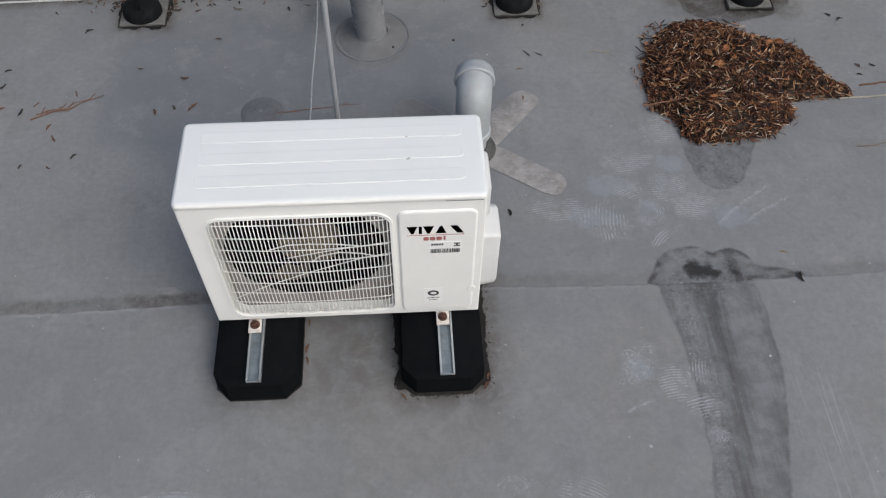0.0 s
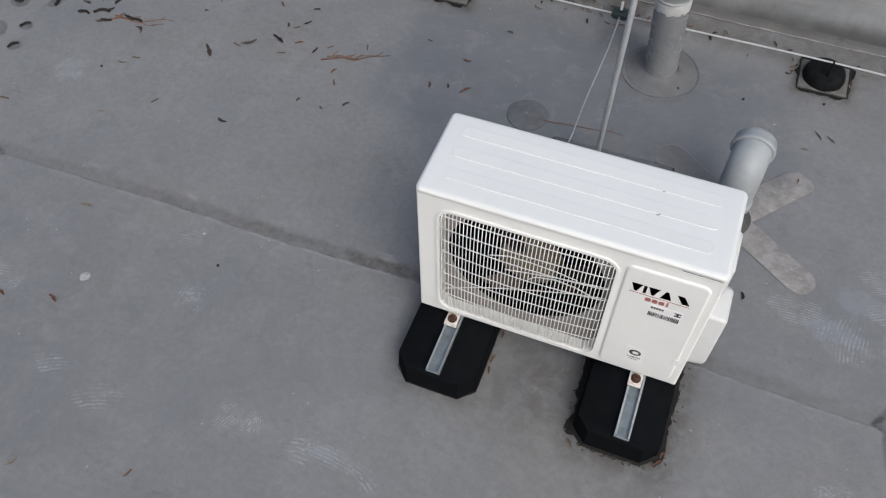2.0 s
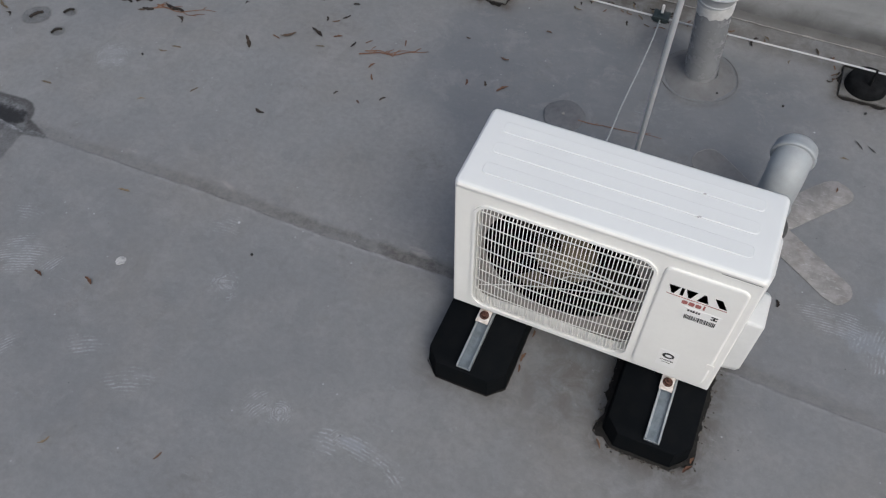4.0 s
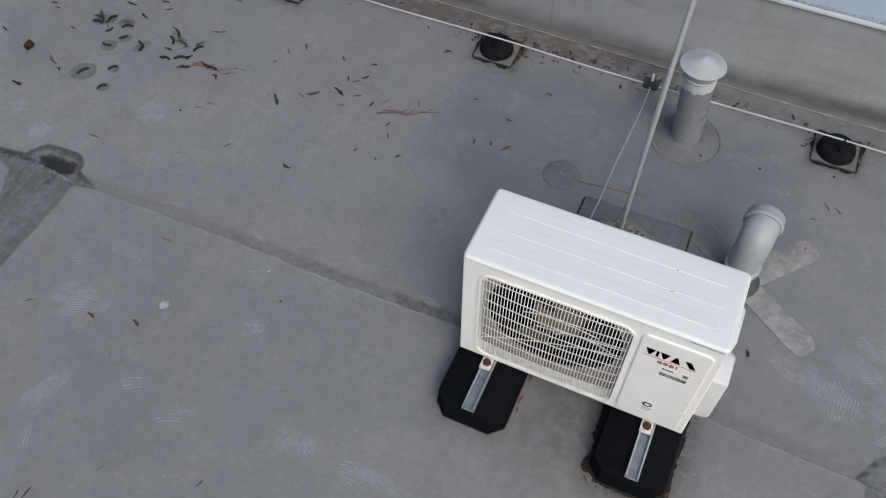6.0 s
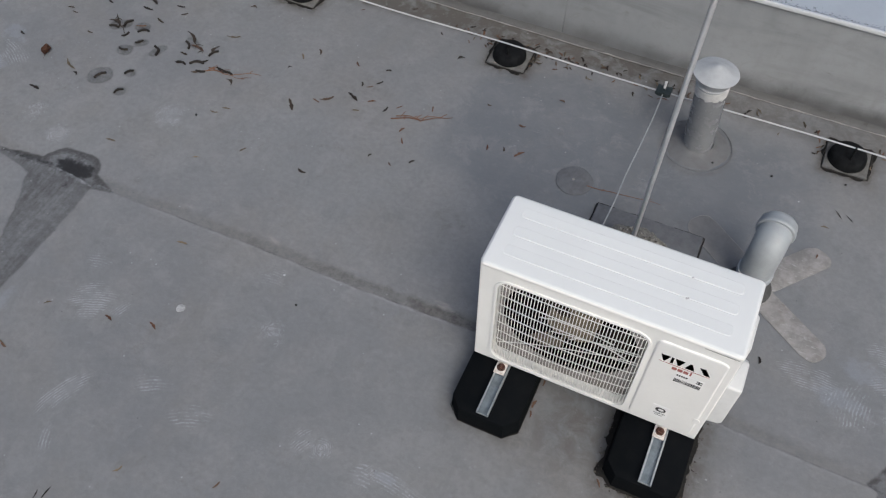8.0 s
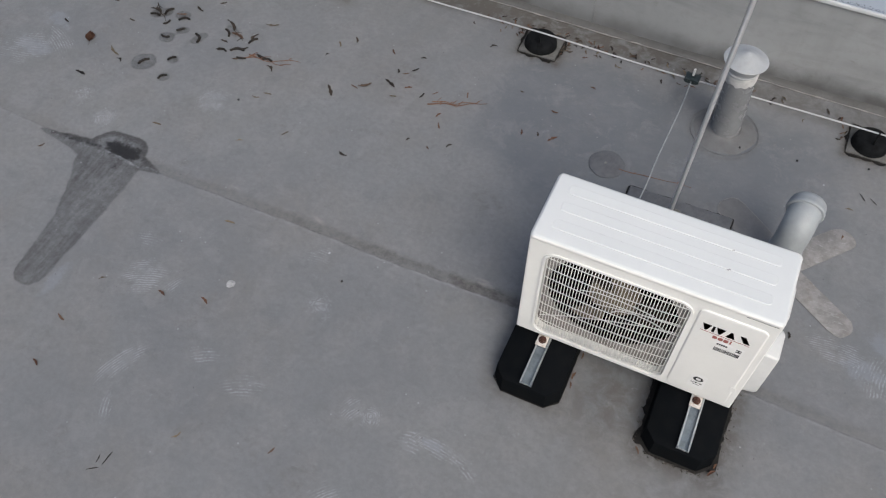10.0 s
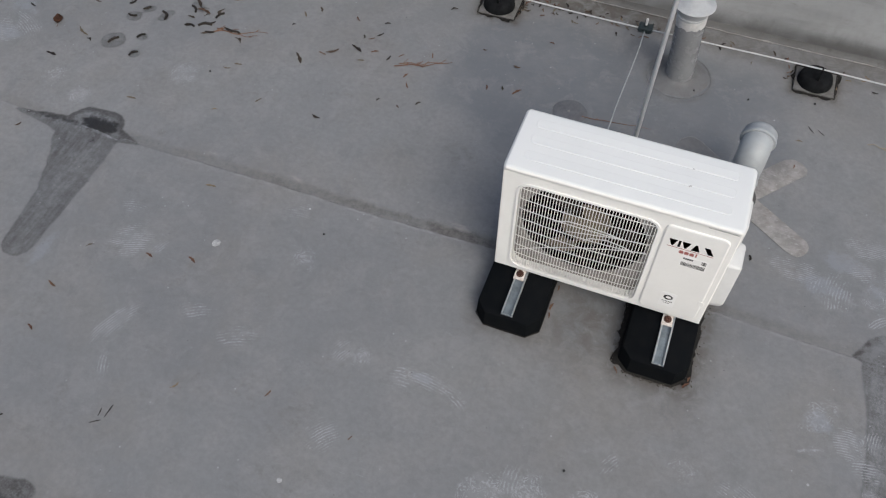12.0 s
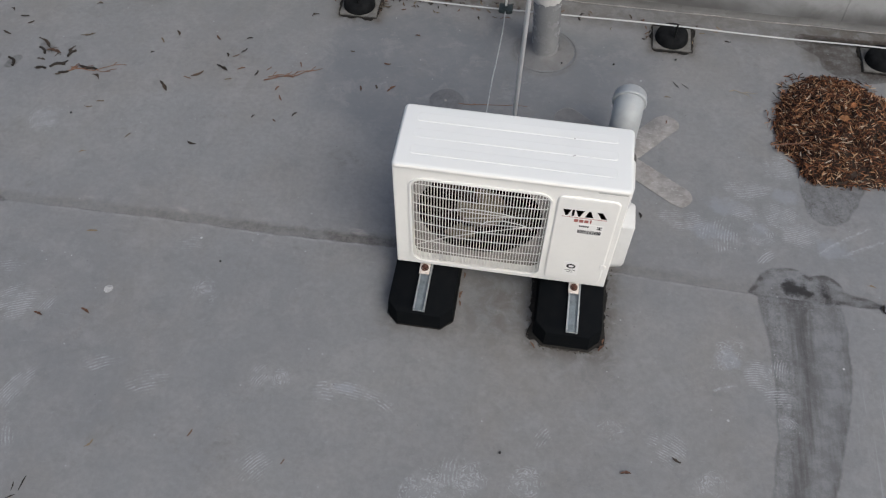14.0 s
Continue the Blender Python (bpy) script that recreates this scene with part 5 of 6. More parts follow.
def elbow_pipe():
    c = Vector((0.429, 0.745, 0.0))
    ob = empty("elbow_pipe", c, "grey plastic pipe elbow rising from the roof", "vent pipe")
    part("riser", tube([c, c + Vector((0, 0, 0.16))], 0.054, 32), PALE_PVC, ob, "pale lower pipe")
    part("sleeve", lathe([(0.056, 0.03), (0.064, 0.028), (0.080, 0.012), (0.088, 0.006), (0.092, 0.002)], tuple(c), 36), BITUMEN, ob, "dark bitumen ring round the pipe foot")
    az = Vector((0.10, 1.0, 0)).normalized()
    pts, rad = [], []
    for z, r in ((0.084, 0.059), (0.086, 0.0665), (0.108, 0.0665), (0.112, 0.0615), (0.15, 0.0615), (0.195, 0.0615)):
        pts.append(c + Vector((0, 0, z)))
        rad.append(r)
    R, z0, turned = 0.062, 0.212, radians(84)
    for k in range(0, 11):
        a = turned * k / 10
        pts.append(c + az * (R - R * math.cos(a)) + Vector((0, 0, z0 + R * math.sin(a))))
        rad.append(0.0615)
    d = az * math.sin(turned) + Vector((0, 0, math.cos(turned)))
    e = pts[-1]
    for s, r in ((0.001, 0.0615), (0.002, 0.0690), (0.005, 0.0712), (0.015, 0.0712), (0.019, 0.0685), (0.034, 0.0680), (0.046, 0.066), (0.056, 0.058), (0.064, 0.045), (0.069, 0.026), (0.0705, 0.004)):
        pts.append(e + d * s)
        rad.append(r)
    part("elbow", tube(pts, rad, 36), PVC, ob, "light grey plastic elbow with socket ring")
    for k, (p, q, w) in enumerate((((0.49, 0.80), (0.645, 0.975), 0.056), ((0.50, 0.705), (0.70, 0.568), 0.053), ((0.38, 0.82), (0.212, 0.945), 0.062))):
        loop = capsule_outline(p, q, w, 12, 0.12)
        part("strip_edge", tube([(x, y, 0.0024 + 0.0006 * k) for x, y in loop + loop[:1]], [0.0012 + 0.0010 * noise.noise((i * 0.9, k, 2)) for i in range(len(loop) + 1)], 5, caps=False), STRIP_EDGE, ob, "thin pale raised strip edge")
        part("felt_strip", outline(capsule_outline(p, q, w, 12, 0.12), 0.0016 + 0.0006 * k, 0.0030 + 0.0006 * k, 0.0007), PAINTED_STRIP if k == 2 else FELT, ob, "grey painted-over felt repair strip" if k == 2 else "pale felt repair strip")


elbow_pipe()

disc = bmesh.new()
ring = [(-0.346 + (0.078 + 0.002 * math.sin(5 * a)) * math.cos(a), 0.962 + (0.078 + 0.002 * math.cos(4 * a)) * math.sin(a)) for a in (2 * math.pi * k / 40 for k in range(40))]
patch = thing("felt_patch", outline(ring, 0.003, 0.0055, 0.001, disc), DARKFELT, (-0.346, 0.962, 0), "round dark felt patch glued on the roof", "patch")
part("screw", lathe([(0.006, 0.0), (0.0055, 0.003), (0, 0.0042)], (-0.352, 0.966, 0.0055), 12), FELT, patch)


def wire_holder(x):
    h = empty("conductor_holder", (x, 1.55, 0), "black plastic conductor holder on a square grey plate", "cable holder", "conductor holders along the parapet")
    bm = box(x - 0.095, x + 0.088, 1.474, 1.635, 0.002, 0.012, 0.003)
    for v in bm.verts:
        v.co.x += 0.004 * noise.noise((v.co.y * 30, x, 0))
        v.co.y += 0.004 * noise.noise((v.co.x * 30, x, 4))
    part("base_plate", bm, SLAB, h, "grimy concrete plate")
    pts = []
    for i in range(41):
        u = i / 40 * 4
        k, f = int(u) % 4, u - int(u)
        c4 = ((x - 0.098, 1.470), (x + 0.092, 1.472), (x + 0.094, 1.642), (x - 0.100, 1.64))
        p, q = c4[k], c4[(k + 1) % 4]
        pts.append((p[0] + (q[0] - p[0]) * f + 0.006 * noise.noise((i * 0.8, x, 1)), p[1] + (q[1] - p[1]) * f + 0.006 * noise.noise((i * 0.8, x, 7)), 0.004))
    part("dirt_rim", tube(pts, [0.0020 + 0.0034 * max(-0.4, noise.noise((i * 0.7, x, 3))) for i in range(41)], 6), CRACK, h, "black dirt packed round the plate")
    own, outer, n = bmesh.new(), [], 48
    for k in range(n):
        a = 2 * math.pi * k / n
        r = 0.102 / max(abs(math.cos(a)), abs(math.sin(a)), 0.78) * (1 + 0.13 * noise.noise((math.cos(a) * 2.5, math.sin(a) * 2.5, x)) + 0.08 * noise.noise((math.cos(a) * 9, math.sin(a) * 9, x)) + 0.08 * max(math.sin(a), 0) - 0.11 * max(-math.sin(a), 0))
        outer.append((x - 0.003 + r * math.cos(a), min(1.552 + r * math.sin(a), 1.70)))
    part("tar_smear", outline(outer, 0.0015, 0.0032, 0.0008, own), TAR, h, "crumbly old tar smeared round the plate", smooth=False)
    part("black_body", lathe([(0.079, 0.0), (0.079, 0.010), (0.076, 0.026), (0.070, 0.039), (0.061, 0.045), (0.03, 0.048), (0.0, 0.049)], (x - 0.008, 1.551, 0.012), 36), HOLDER, h, "black round plastic body")
    bm = box(x - 0.0085, x + 0.0005, 1.504, 1.516, 0.045, 0.1265, 0.003)
    part("clip", bm, HOLDER, h)
    return h


for hx in (-1.98, -0.868, 0.678, 1.67):
    wire_holder(hx)

# conductor along the parapet
pts = []
for i in range(81):
    x = -4.0 + 8.0 * i / 80
    near = min(abs(x - h) for h in (-3.1, -1.98, -0.868, 0.678, 1.67, 2.7))
    pts.append((x, 1.508 + 0.004 * math.sin(x * 1.7), 0.122 - 0.006 * (1 - math.exp(-(near / 0.35) ** 2)) + 0.002 * math.sin(x * 5)))
thing("conductor_cable", tube(pts, 0.0036, 8), CABLE, (0, 1.5, 0.12), "pale lightning conductor cable running along the parapet", "cable")

# branch to the rod
pts = []
a, b = Vector((-0.142, 1.49, 0.118)), Vector((-0.165, 0.60, 0.055))
for i in range(31):
    t = i / 30
    p = a.lerp(b, t)
    p.z += -0.012 * math.sin(math.pi * t) + 0.004 * noise.noise((t * 6, 1, 1))
    p.x += 0.006 * noise.noise((t * 3, 7, 1)) + 0.004 * math.sin(math.pi * t)
    pts.append(p)
thing("branch_wire", tube(pts, 0.0029, 8), CABLE_GREEN, tuple(a), "thin grey-green wire from the clamp to the rod base", "cable")


def wire_clamp():
    x, y, z = -0.142, 1.505, 0.12
    cl = empty("wire_clamp", (x, y, z - 0.02), "dark green metal wire clamp with a bolt on the conductor", "clamp")
    bm = box(x - 0.026, x + 0.026, y - 0.022, y + 0.022, z - 0.014, z - 0.002, 0.004)
    part("lower_jaw", bm, CLAMP, cl)
    bm = box(x - 0.028, x + 0.028, y - 0.024, y + 0.024, z + 0.002, z + 0.013, 0.004)
    for sx in (-1, 1):
        tube([(x + sx * 0.025, y - 0.026, z + 0.004), (x + sx * 0.025, y + 0.026, z + 0.004)], 0.009, 10, bm)
    part("upper_jaw", bm, CLAMP, cl)
    part("bolt", lathe([(0.0, -0.03), (0.0055, -0.03), (0.0055, 0.056), (0.0, 0.058)], (x, y, z), 10), WIRE_WHITE, cl, "bright steel bolt")
    part("nut", lathe([(0.0, 0.013), (0.009, 0.013), (0.009, 0.021), (0.0, 0.021)], (x, y, z), 6), CLAMP, cl, smooth=False)


wire_clamp()


# ---- litter ----
def pod_mesh(name, length, width, bend, material, seed):
    """A small curled dry pod or leaf: a folded, pointed blade with thickness."""
    bm = bmesh.new()
    n = 8
    rnd = random.Random(seed)
    rows = []
    for i in range(n + 1):
        t = i / n
        w = width * math.sin(math.pi * min(max(t, 0.02), 0.98)) ** 0.45 * (1 + 0.38 * rnd.uniform(-1, 1))
        x = (t - 0.5) * length
        y = bend * length * (math.cos((t - 0.5) * 2.6) - 0.6)
        z = 0.25 * width + 0.12 * length * (t - 0.5) ** 2 * rnd.uniform(0.6, 1.6)
        rows.append([bm.verts.new(p) for p in ((x, y - w / 2, z + 0.25 * w), (x, y, z + 0.02 * w), (x, y + w / 2, z + 0.3 * w), (x, y, z - 0.22 * w))])
    for a, b in zip(rows, rows[1:]):
        for k in range(4):
            bm.faces.new((a[k], a[(k + 1) % 4], b[(k + 1) % 4], b[k]))
    bm.faces.new(rows[0])
    bm.faces.new(rows[-1][::-1])
    return to_mesh(name, bm, material, True)


def curl_mesh(name, length, thick, bend, material, seed):
    """A thick, knobbly, curled black pod."""
    rnd = random.Random(seed)
    pts, rad = [], []
    for i in range(10):
        t = i / 9
        pts.append(((t - 0.5) * length, bend * length * (math.sin(t * 3.4) - 0.6) + 0.02 * length * rnd.uniform(-1, 1), thick * (0.9 + 0.3 * rnd.random())))
        rad.append(thick * (0.55 + 0.45 * math.sin(math.pi * (0.08 + 0.84 * t)) ** 0.5) * rnd.uniform(0.78, 1.12))
    return to_mesh(name, tube(pts, rad, 7), material, True)


KINDS = {
    "w": ("curled_pod", [curl_mesh("curled_pod", 0.040, 0.0052, b, POD_BLACK, s) for s, b in ((21, 0.16), (22, -0.18), (23, 0.28), (24, -0.06))], 0.040, "thick black curled pod lying on the roof", "seed pod"),
    "d": ("seed_pod", [pod_mesh("seed_pod", 0.036, 0.0094, b, POD_DARK, s) for s, b in ((1, 0.18), (2, -0.24), (3, 0.06), (4, 0.4), (14, -0.1))], 0.036, "dark curled seed pod lying on the grey roof", "seed pod"),
    "o": ("dry_leaf", [pod_mesh("dry_leaf", 0.034, 0.0078, b, POD_ORANGE, s) for s, b in ((5, 0.12), (6, -0.08), (7, 0.02))], 0.034, "small orange-brown dry leaf lying on the roof", "leaf"),
    "s": ("splinter", [pod_mesh("splinter", 0.036, 0.0042, b, POD_BLACK, s) for s, b in ((31, 0.04), (32, -0.08))], 0.036, "thin dark grey splinter lying on the roof", "splinter"),
    "t": ("dry_leaf", [pod_mesh("dry_leaf", 0.038, 0.0072, b, POD_TAN, s) for s, b in ((8, 0.16), (9, -0.2), (10, 0.05))], 0.038, "small tan dry leaf lying on the roof", "leaf"),
}
drop_rnd = random.Random(11)


def drop(kind, items, z=0.002):
    """Lays litter: (x, y, turn in degrees, length in cm) each."""
    name, meshes, length, label, category = KINDS[kind]
    for x, y, turn, cm in items:
        ob = new(name, drop_rnd.choice(meshes))
        s = min(max(cm / 100 / length, 0.6), 2.2)
        ob.matrix_world = pose(x, y, z, 0, 0, turn + drop_rnd.uniform(-6, 6)) @ Matrix.Diagonal((s, s ** 0.55, s ** 0.5, 1))
        tagged(ob, label, category, "litter scattered on the roof")


drop("d", [(-2.71, 0.98, -17, 16.1), (-2.66, 0.61, -21, 3.3), (-3.07, 0.73, -18, 3.9), (-2.94, 0.96, -2, 3.1), (-2.78, 0.87, -9, 3.3), (-2.98, 0.98, 12, 3.8), (-2.83, 1.1, -24, 3.6), (-2.64, 1.19, -21, 7.9), (-2.57, 1.25, -41, 3.0), (-2.49, 1.21, 6, 4.4), (-2.44, 1.17, 47, 3.5), (-2.52, 1.08, -17, 5.1)])
drop("w", [(-2.55, 0.65, 66, 5.6), (-2.56, 0.835, 0, 4.6), (-2.52, 0.91, 50, 4.2), (-2.61, 0.925, 60, 4.0), (-2.405, 0.895, -48, 6.4), (-2.44, 0.722, 55, 4.2), (-2.41, 0.60, 62, 4.2), (-2.70, 0.955, 10, 5.0), (-2.655, 1.0, 75, 5.6), (-2.55, 0.985, 40, 5.2), (-2.295, 0.99, -40, 5.6), (-2.19, 0.905, 30, 6.4), (-2.155, 0.99, 62, 5.2), (-2.255, 0.875, 10, 4.6), (-2.02, 0.905, 8, 5.2), (-2.14, 0.86, 15, 4.6)])
drop("d", [(-2.63, 1.13, -4, 5.7), (-2.28, 0.93, -4, 4.3)])
drop("o", [(-2.58, 1.01, 24, 5.2)])
drop("t", [(-2.72, 0.65, -32, 10.2)])
drop("d", [(-2.3, 1.04, -36, 10.4), (-2.24, 0.99, -5, 10.0), (-2.16, 1.01, 86, 6.3), (-2.27, 0.87, 10, 3.5), (-2.17, 0.92, 34, 5.7), (-2.16, 0.85, 28, 4.2), (-2.05, 0.91, -4, 7.6), (-1.98, 0.86, -27, 5.1), (-2.16, 1.36, 0, 3.6), (-1.7, 1.21, -52, 4.1), (-1.5, 1.21, -45, 3.7), (-1.35, 1.23, 23, 3.0), (-1.78, 1.06, 43, 2.2), (-1.35, 1.14, 52, 3.7), (-1.42, 1.1, -57, 3.0), (-1.52, 0.95, 43, 6.4), (-1.42, 1.01, -21, 6.9), (-1.25, 1.0, 81, 3.7)])
drop("d", [(-1.65, 0.85, -48, 7.9), (-1.19, 0.73, 69, 2.2), (-1.09, 0.72, -41, 2.0), (-1.01, 0.77, 53, 3.1), (-0.68, 1.0, -67, 2.8), (-1.41, 0.53, -19, 4.3), (-1.08, 1.45, 33, 3.8), (-0.84, 1.22, -12, 1.4), (-0.66, 1.16, -7, 3.5)])
drop("o", [(-1.38, 1.1, 30, 3.4), (-1.56, 0.92, -11, 4.1), (-1.33, 1.02, 35, 3.8), (-1.2, 1.04, 46, 3.2), (-1.13, 0.92, 68, 3.5), (-1.1, 0.86, -63, 3.6), (-1.06, 1.09, -66, 3.7), (-0.75, 0.98, -70, 3.3), (-0.61, 1.0, 53, 5.5)])
drop("t", [(-2.13, 1.13, 24, 6.9), (-1.76, 1.15, -52, 4.2), (-1.94, 0.67, 3, 3.9), (-1.9, 0.71, 10, 4.0), (-1.37, 0.94, 21, 3.6), (-1.7, 0.53, 54, 3.6), (-1.86, 0.41, 30, 3.2), (-1.65, 0.01, 5, 4.6)])
drop("s", [(0.69, 1.24, -50, 4.8), (0.735, 1.235, -43, 4.4), (-1.474, -1.017, 88, 5.4), (-1.502, -1.03, 102, 3.2), (-1.498, -1.067, 38, 4.2)])
drop("o", [(-0.982, -0.76, 70, 3.0)])
drop("d", [(-1.832, -1.165, 20, 4.0), (-2.63, 0.02, 53, 3.1), (-2.77, 0.46, -8, 6.1), (0.68, -0.6, -28, 3.4)])
drop("o", [(-1.7, -0.39, -17, 3.7), (-1.53, -0.35, -25, 4.1), (-1.98, -0.64, -23, 4.3), (-1.94, -0.83, -22, 3.5), (-0.64, -0.81, 72, 2.2), (0.51, -0.67, 6, 3.8)])
drop("t", [(-1.31, -0.85, 61, 3.6), (-1.95, -0.43, 45, 3.1), (-2.25, 0.34, 6, 4.6)])
drop("d", [(0.54, 0.44, -81, 3.0), (1.47, 0.13, -94, 4.2), (1.98, 1.42, -52, 2.8), (2.02, 1.39, 17, 3.4), (2.0, 1.11, -69, 2.8), (1.99, 1.06, -17, 2.4), (2.06, 1.11, -29, 2.6), (1.17, 1.25, -79, 6.2), (-0.55, 1.38, -10, 2.8)])
drop("t", [(0.65, 1.15, 10, 3.4), (1.44, 0.23, -17, 3.4)])

# litter swept along the foot of the parapet
rnd = random.Random(23)
for k in range(130):
    x = rnd.choice((rnd.uniform(-2.6, 1.0), rnd.gauss(-0.75, 0.22), rnd.gauss(-0.45, 0.25), rnd.uniform(-1.3, 0.3)))
    y = rnd.uniform(1.615, 1.69) if rnd.random() < 0.8 else rnd.uniform(1.55, 1.62)
    drop(rnd.choice("dddot"), [(x, y, rnd.uniform(0, 360), rnd.uniform(1.6, 3.6))])
for k in range(34):
    hx = rnd.choice((-0.868, -0.868, -0.868, -1.98, 0.678))
    x, y = hx + rnd.choice((-1, 1)) * rnd.uniform(0.09, 0.16), rnd.uniform(1.52, 1.68)
    drop(rnd.choice("ddot"), [(x, y, rnd.uniform(0, 360), rnd.uniform(1.6, 3.2))])


def twig(name, a, b, r, side, material, label, seed, lift=0.004):
    """A thin bent twig with short side shoots."""
    rr = random.Random(seed)
    a, b = Vector((*a, lift)), Vector((*b, lift))
    n, pts = 10, []
    across = Vector((-(b - a).y, (b - a).x, 0)).normalized()
    for i in range(n + 1):
        t = i / n
        pts.append(a.lerp(b, t) + across * 0.012 * noise.noise((t * 3.0, seed, 0)) * math.sin(math.pi * t) * 3 + Vector((0, 0, 0.003 * noise.noise((t * 5, seed, 3)) + 0.002)))
    r *= 0.7
    bm = tube(pts, [r * (1 - 0.55 * i / n) for i in range(n + 1)], 6)
    for k in range(side):
        p = pts[rr.randrange(1, n)]
        d = ((b - a).normalized() * rr.uniform(0.2, 1) + across * rr.choice((-1, 1)) * rr.uniform(0.3, 0.8)) * rr.uniform(0.02, 0.05)
        tube([p, p + d * 0.5 + Vector((0, 0, 0.003)), p + d], (r * 0.7, r * 0.6, r * 0.35), 5, bm)
    return thing(name, bm, material, tuple(a), label, "twig")


twig("twig", (-2.14, 0.865), (-1.87, 0.955), 0.0035, 7, TWIG, "orange-brown twig with short side shoots on the roof", 1)
twig("twig", (-2.12, 0.90), (-1.93, 0.90), 0.0035, 4, TWIG, "orange-brown twig lying among dark pods", 2)
twig("twig", (-1.205, 0.96), (-0.955, 1.078), 0.004, 6, TWIG, "orange-brown twig with small leaf stumps on the roof", 3)
twig("twig", (-1.19, 0.985), (-1.0, 1.06), 0.003, 3, TWIG, "thin orange twig beside a longer one", 4)
twig("twig", (0.935, 1.235), (1.065, 1.243), 0.0025, 2, STICK, "thin brown twig on the bare roof", 5)
twig("twig", (-0.29, 0.955), (0.02, 0.985), 0.0028, 2, TWIG, "thin red-brown twig behind the unit", 6)
twig("stick", (1.865, 0.93), (2.25, 0.945), 0.0055, 1, litter("bleached_stick", [(0, (0.42, 0.41, 0.35)), (1, (0.36, 0.34, 0.28))]), "pale straight stick lying beside the leaf heap", 7)
twig("stick", (1.97, 1.0), (2.25, 1.035), 0.005, 2, TWIG, "orange-brown stick lying beside the leaf heap", 8)
twig("stick", (1.85, 0.685), (2.1, 0.70), 0.003, 1, STICK, "thin dark stick on the roof", 9)
twig("twig", (-2.74, 1.03), (-2.62, 0.93), 0.004, 4, litter("dark_twig_bark", [(0, (0.03, 0.024, 0.02)), (1, (0.05, 0.04, 0.03))]), "dark forked twig in a damp ring", 10)
twig("twig", (-2.35, 1.07), (-2.20, 0.97), 0.0035, 4, bpy.data.materials["dark_twig_bark"], "dark curled twig on the roof", 12)


def broad_leaf(x, y, z, turn, size, tilt, label, material, seed):
    """A curled broad dry leaf."""
    bm = bmesh.new()
    n, m = 9, 6
    rows = []
    for i in range(n + 1):
        t = i / n
        w = size * 0.33 * math.sin(math.pi * min(max(t, 0.03), 0.985)) ** 0.75
        row = []
        for j in range(m + 1):
            u = 2 * j / m - 1
            row.append(bm.verts.new(((t - 0.5) * size, w * u * (1 + 0.3 * noise.noise((t * 5, u * 2, seed))), 0.12 * size * u * u + 0.06 * size * math.cos(t * 4 + seed) + 0.16 * size * noise.noise((t * 4, u * 3, seed)) + 0.05 * size)))
        rows.append(row)
    faces = []
    for p, q in zip(rows, rows[1:]):
        for j in range(m):
            faces.append(bm.faces.new((p[j], p[j + 1], q[j + 1], q[j])))
    bmesh.ops.solidify(bm, geom=faces, thickness=0.0006)
    tube([((-0.5) * size, 0, 0.05 * size), ((-0.8) * size, 0.05 * size, 0.03 * size)], 0.0009, 5, bm)
    ob = new("broad_leaf", to_mesh("broad_leaf", bm, material, True))
    ob.matrix_world = pose(x, y, z, tilt, -tilt * 0.6, turn)
    return tagged(ob, label, "leaf")


broad_leaf(-2.885, 0.68, 0.003, 120, 0.07, 0, "curled red-brown broad leaf on the roof", POD_ORANGE, 1)


# ---- heap of leaf litter ----
def heap_height(x, y):
    X, Y = np.array([x]), np.array([y])
    a = 1 - np.hypot((x - 1.405) / 0.272, (y - 1.07) / 0.325)
    b = max(float(capsule_sd(X, Y, p, q, ra, rb)[0]) / 0.17 for p, q, ra, rb in (((1.5, 1.12), (1.70, 1.13), 0.22, 0.11), ((1.66, 1.06), (1.885, 0.965), 0.15, 0.025), ((1.32, 0.85), (1.50, 0.86), 0.12, 0.115), ((1.50, 0.86), (1.63, 0.86), 0.115, 0.045)))
    k = max(float(a), b) + 0.10 * noise.noise((x * 9, y * 9, 2)) + 0.05 * noise.noise((x * 26, y * 26, 5))
    return k


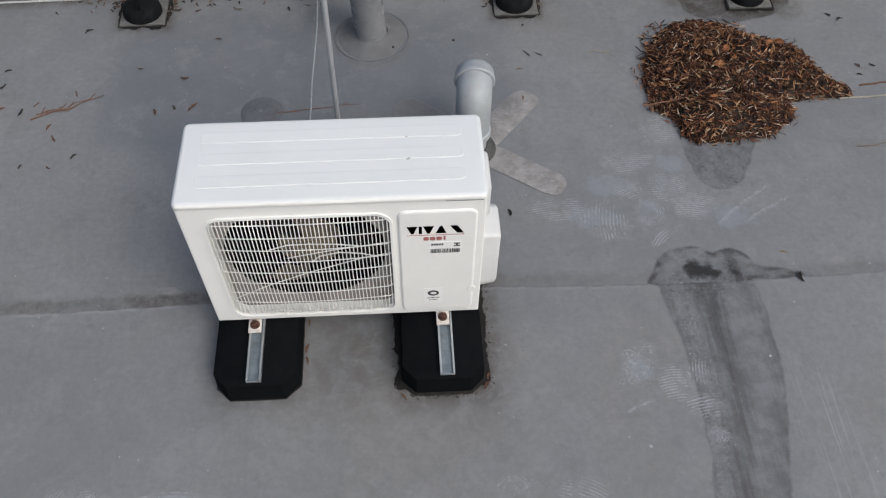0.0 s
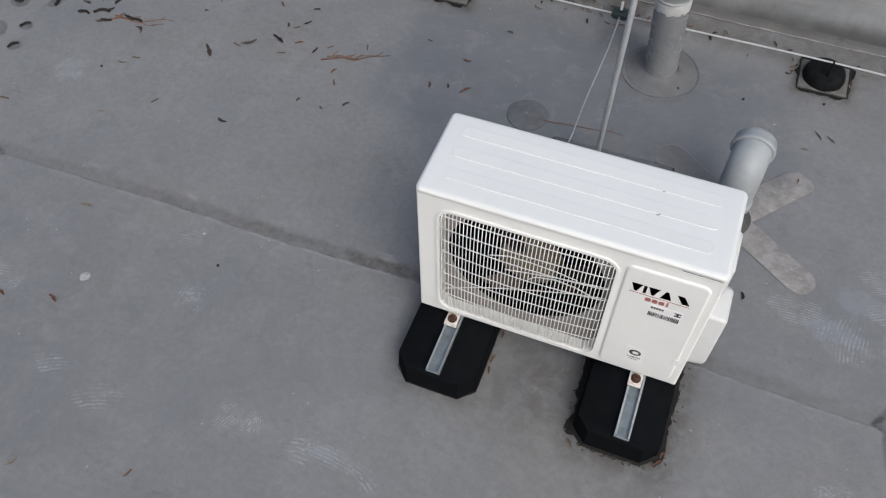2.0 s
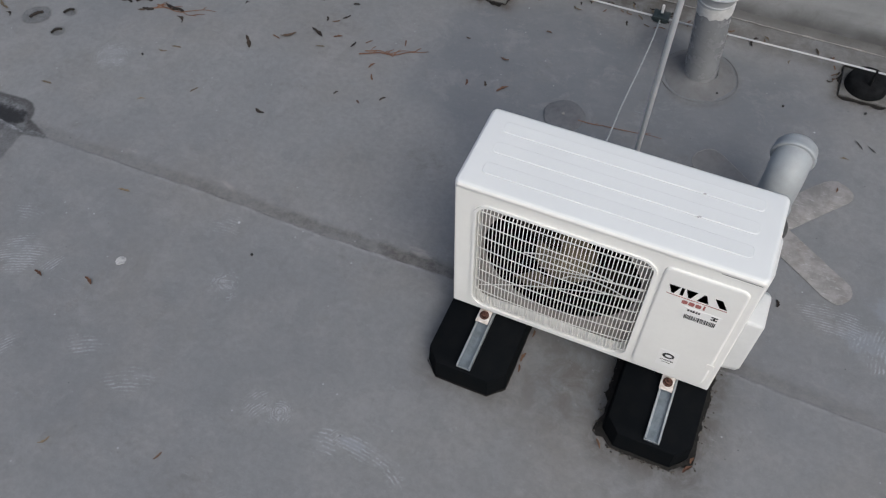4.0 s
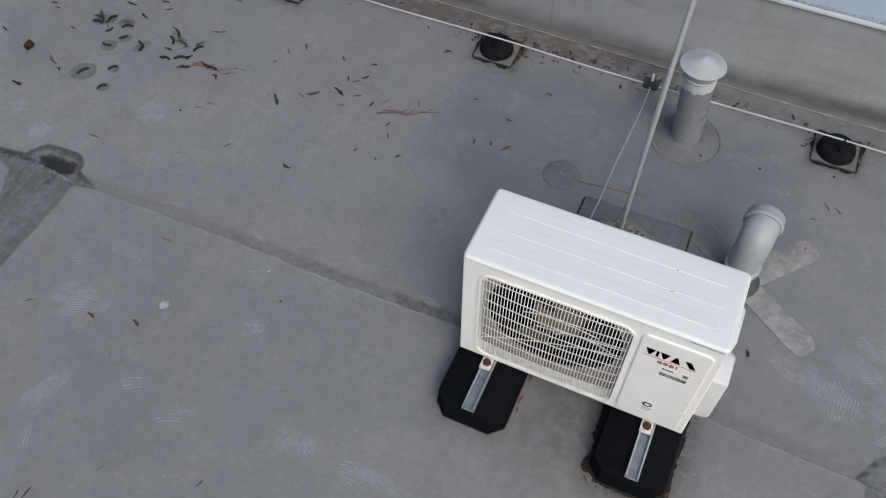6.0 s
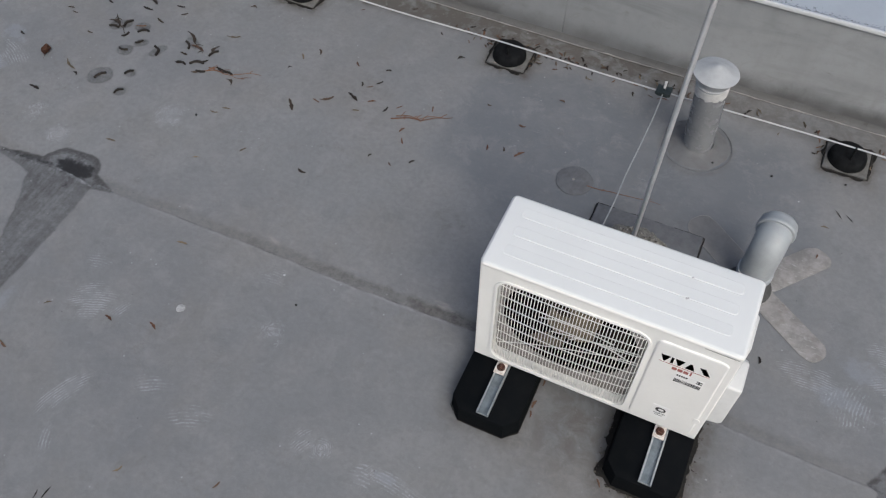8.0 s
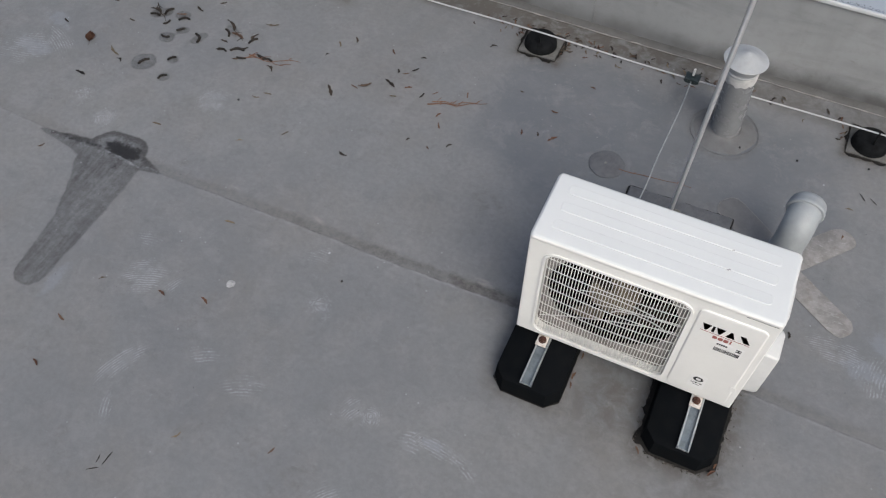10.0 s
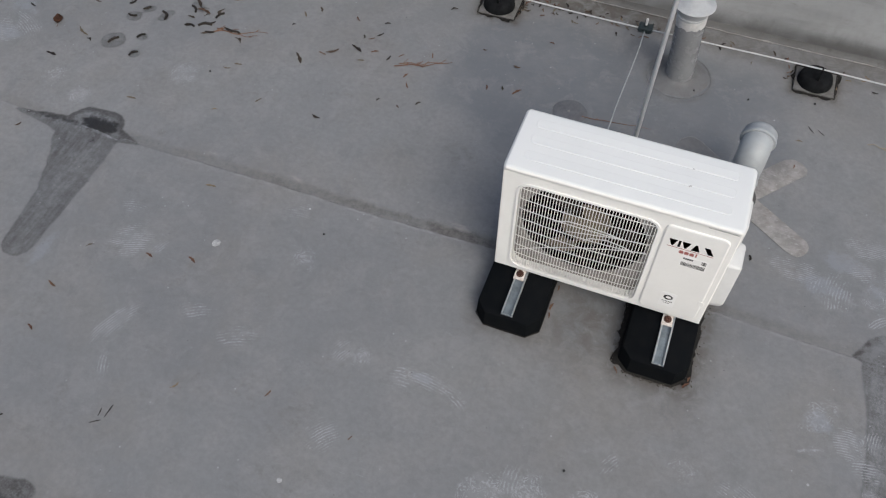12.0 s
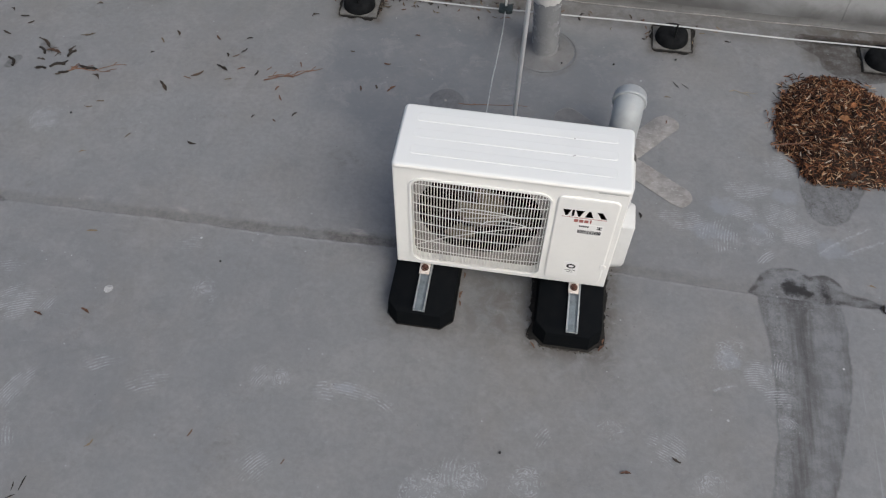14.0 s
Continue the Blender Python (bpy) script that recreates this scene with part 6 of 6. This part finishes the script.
def leaf_heap():
    xs, ys = np.arange(1.08, 1.97, 0.015), np.arange(0.70, 1.40, 0.015)
    bm = bmesh.new()
    grid = {}
    for i, x in enumerate(xs):
        for j, y in enumerate(ys):
            k = heap_height(x, y)
            if k > -0.05:
                z = 0.125 * max(k, 0) ** 0.8 + 0.008 * noise.noise((x * 40, y * 40, 7)) - 0.004
                grid[i, j] = bm.verts.new((x, y, max(z, 0.002)))
    for (i, j), v in list(grid.items()):
        q = [grid.get(p) for p in ((i, j), (i + 1, j), (i + 1, j + 1), (i, j + 1))]
        if all(q):
            bm.faces.new(q)
    heap = empty("leaf_heap", (1.42, 1.03, 0), "brown heap of fallen leaves and seed pods on the roof", "leaf heap")
    part("packed_core", bm, HEAP_CORE, heap, "damp dark packed leaf mould")
    rr = random.Random(31)
    verts, faces = [], []
    count = 0
    while count < 7600:
        x, y = rr.uniform(1.08, 1.97), rr.uniform(0.69, 1.41)
        k = heap_height(x, y)
        stray = rr.random() < 0.10
        if k < (-0.13 if stray else -0.02):
            continue
        count += 1
        z = 0.125 * max(k, 0) ** 0.8 + rr.uniform(-0.002, 0.013)
        z = max(z, 0.005)
        L, W = rr.uniform(0.016, 0.046), rr.uniform(0.0028, 0.0060)
        turn = 4.5 * noise.noise((x * 5, y * 5, 4)) + rr.gauss(0, 0.75)
        R = Euler((rr.gauss(0, 0.6), rr.gauss(0, 0.42) * (0.2 if k < 0.05 else 1), turn)).to_matrix()
        curl = rr.uniform(-0.25, 0.25)
        base = len(verts)
        for t in (-0.5, -0.18, 0.18, 0.5):
            w = W * (0.15 if abs(t) > 0.4 else 1.0)
            off = curl * L * (0.25 - t * t)
            for u, h in ((-0.5, 0.25), (0, -0.1), (0.5, 0.25)):
                v = R @ Vector((t * L, off + u * w, h * w + 0.2 * off))
                verts.append((x + v.x, y + v.y, max(z + v.z, 0.0035)))
        for r in range(3):
            for s in range(2):
                a = base + r * 3 + s
                faces.append((a, a + 1, a + 4, a + 3))
    me = bpy.data.meshes.new("loose_leaves")
    me.from_pydata(verts, [], faces)
    me.materials.append(HEAP)
    for v in me.vertices:
        v.co -= BASE[heap.name]
    ob = new("loose_leaves", me)
    ob.parent = heap
    tagged(ob, "loose dry leaves and pods in browns", kind="stuff")
    for x, y, s in ((1.36, 1.08, 0.040), (1.43, 1.10, 0.036), (1.33, 1.05, 0.034), (1.385, 1.02, 0.044), (1.45, 1.06, 0.034), (1.34, 0.88, 0.034), (1.65, 1.13, 0.042), (1.60, 1.12, 0.036)):
        broad_leaf(x, y, 0.125 * max(heap_height(x, y), 0) ** 0.8 + 0.012, rr.uniform(0, 360), s, rr.uniform(-35, 35), "curled orange-brown broad leaf lying on the heap", LEAF_ORANGE, x * 7)
    for x, y in ((1.52, 0.965), (1.73, 0.97)):
        broad_leaf(x, y, 0.125 * max(heap_height(x, y), 0) ** 0.8 + 0.008, rr.uniform(0, 360), 0.035, 8, "pale bleached leaf lying on the heap", POD_TAN, x * 3)


leaf_heap()
twig("twig", (1.088, 0.885), (1.42, 0.95), 0.0042, 3, TWIG, "thin orange twig poking out of the leaf heap", 21, 0.045)
twig("twig", (1.13, 1.25), (1.19, 1.16), 0.003, 4, bpy.data.materials["dark_twig_bark"], "dark forked twig at the edge of the heap", 22, 0.012)
twig("twig", (1.72, 1.19), (1.79, 1.27), 0.003, 3, bpy.data.materials["dark_twig_bark"], "dark twig at the edge of the heap", 24, 0.012)

# leaf bits caught at the tar of the feet
drop("o", [(-0.137, -0.06, 80, 3.5), (-0.135, -0.1, 100, 2.6), (-0.134, 0.03, 95, 2.6), (0.405, -0.21, 50, 3.6), (0.412, -0.18, 70, 2.4), (0.155, -0.235, 130, 3.0), (0.645, 0.985, 80, 2.4)], 0.008)


def paint_blob(x, y, r):
    bm = bmesh.new()
    ring = [(x + r * (1 + 0.25 * noise.noise((math.cos(a) * 2, math.sin(a) * 2, x))) * math.cos(a), y + r * (1 + 0.25 * noise.noise((math.cos(a) * 2, math.sin(a) * 2, x))) * math.sin(a)) for a in (2 * math.pi * k / 22 for k in range(22))]
    thing("paint_blob", outline(ring, 0.002, 0.0042, 0.0012, bm), BLOB, (x, y, 0), "dried pale blob of sealant on the roof", "sealant blob")


paint_blob(-1.482, -0.243, 0.018)
paint_blob(-0.80, -1.03, 0.009)


def grit(x, y, r=0.005):
    own = bmesh.new()
    bmesh.ops.create_icosphere(own, subdivisions=2, radius=r, matrix=Matrix.Translation((x, y, r * 0.8 + 0.002)))
    thing("grit_stone", own, BLACKPRINT, (x, y, 0.002), "tiny black stone on the roof", "stone")


for x, y in ((-1.095, -0.053), (0.083, -0.665), (0.691, 1.411), (0.40, 1.33), (-2.0, 0.62), (0.155, 1.30), (-1.17, -1.33)):
    grit(x, y)
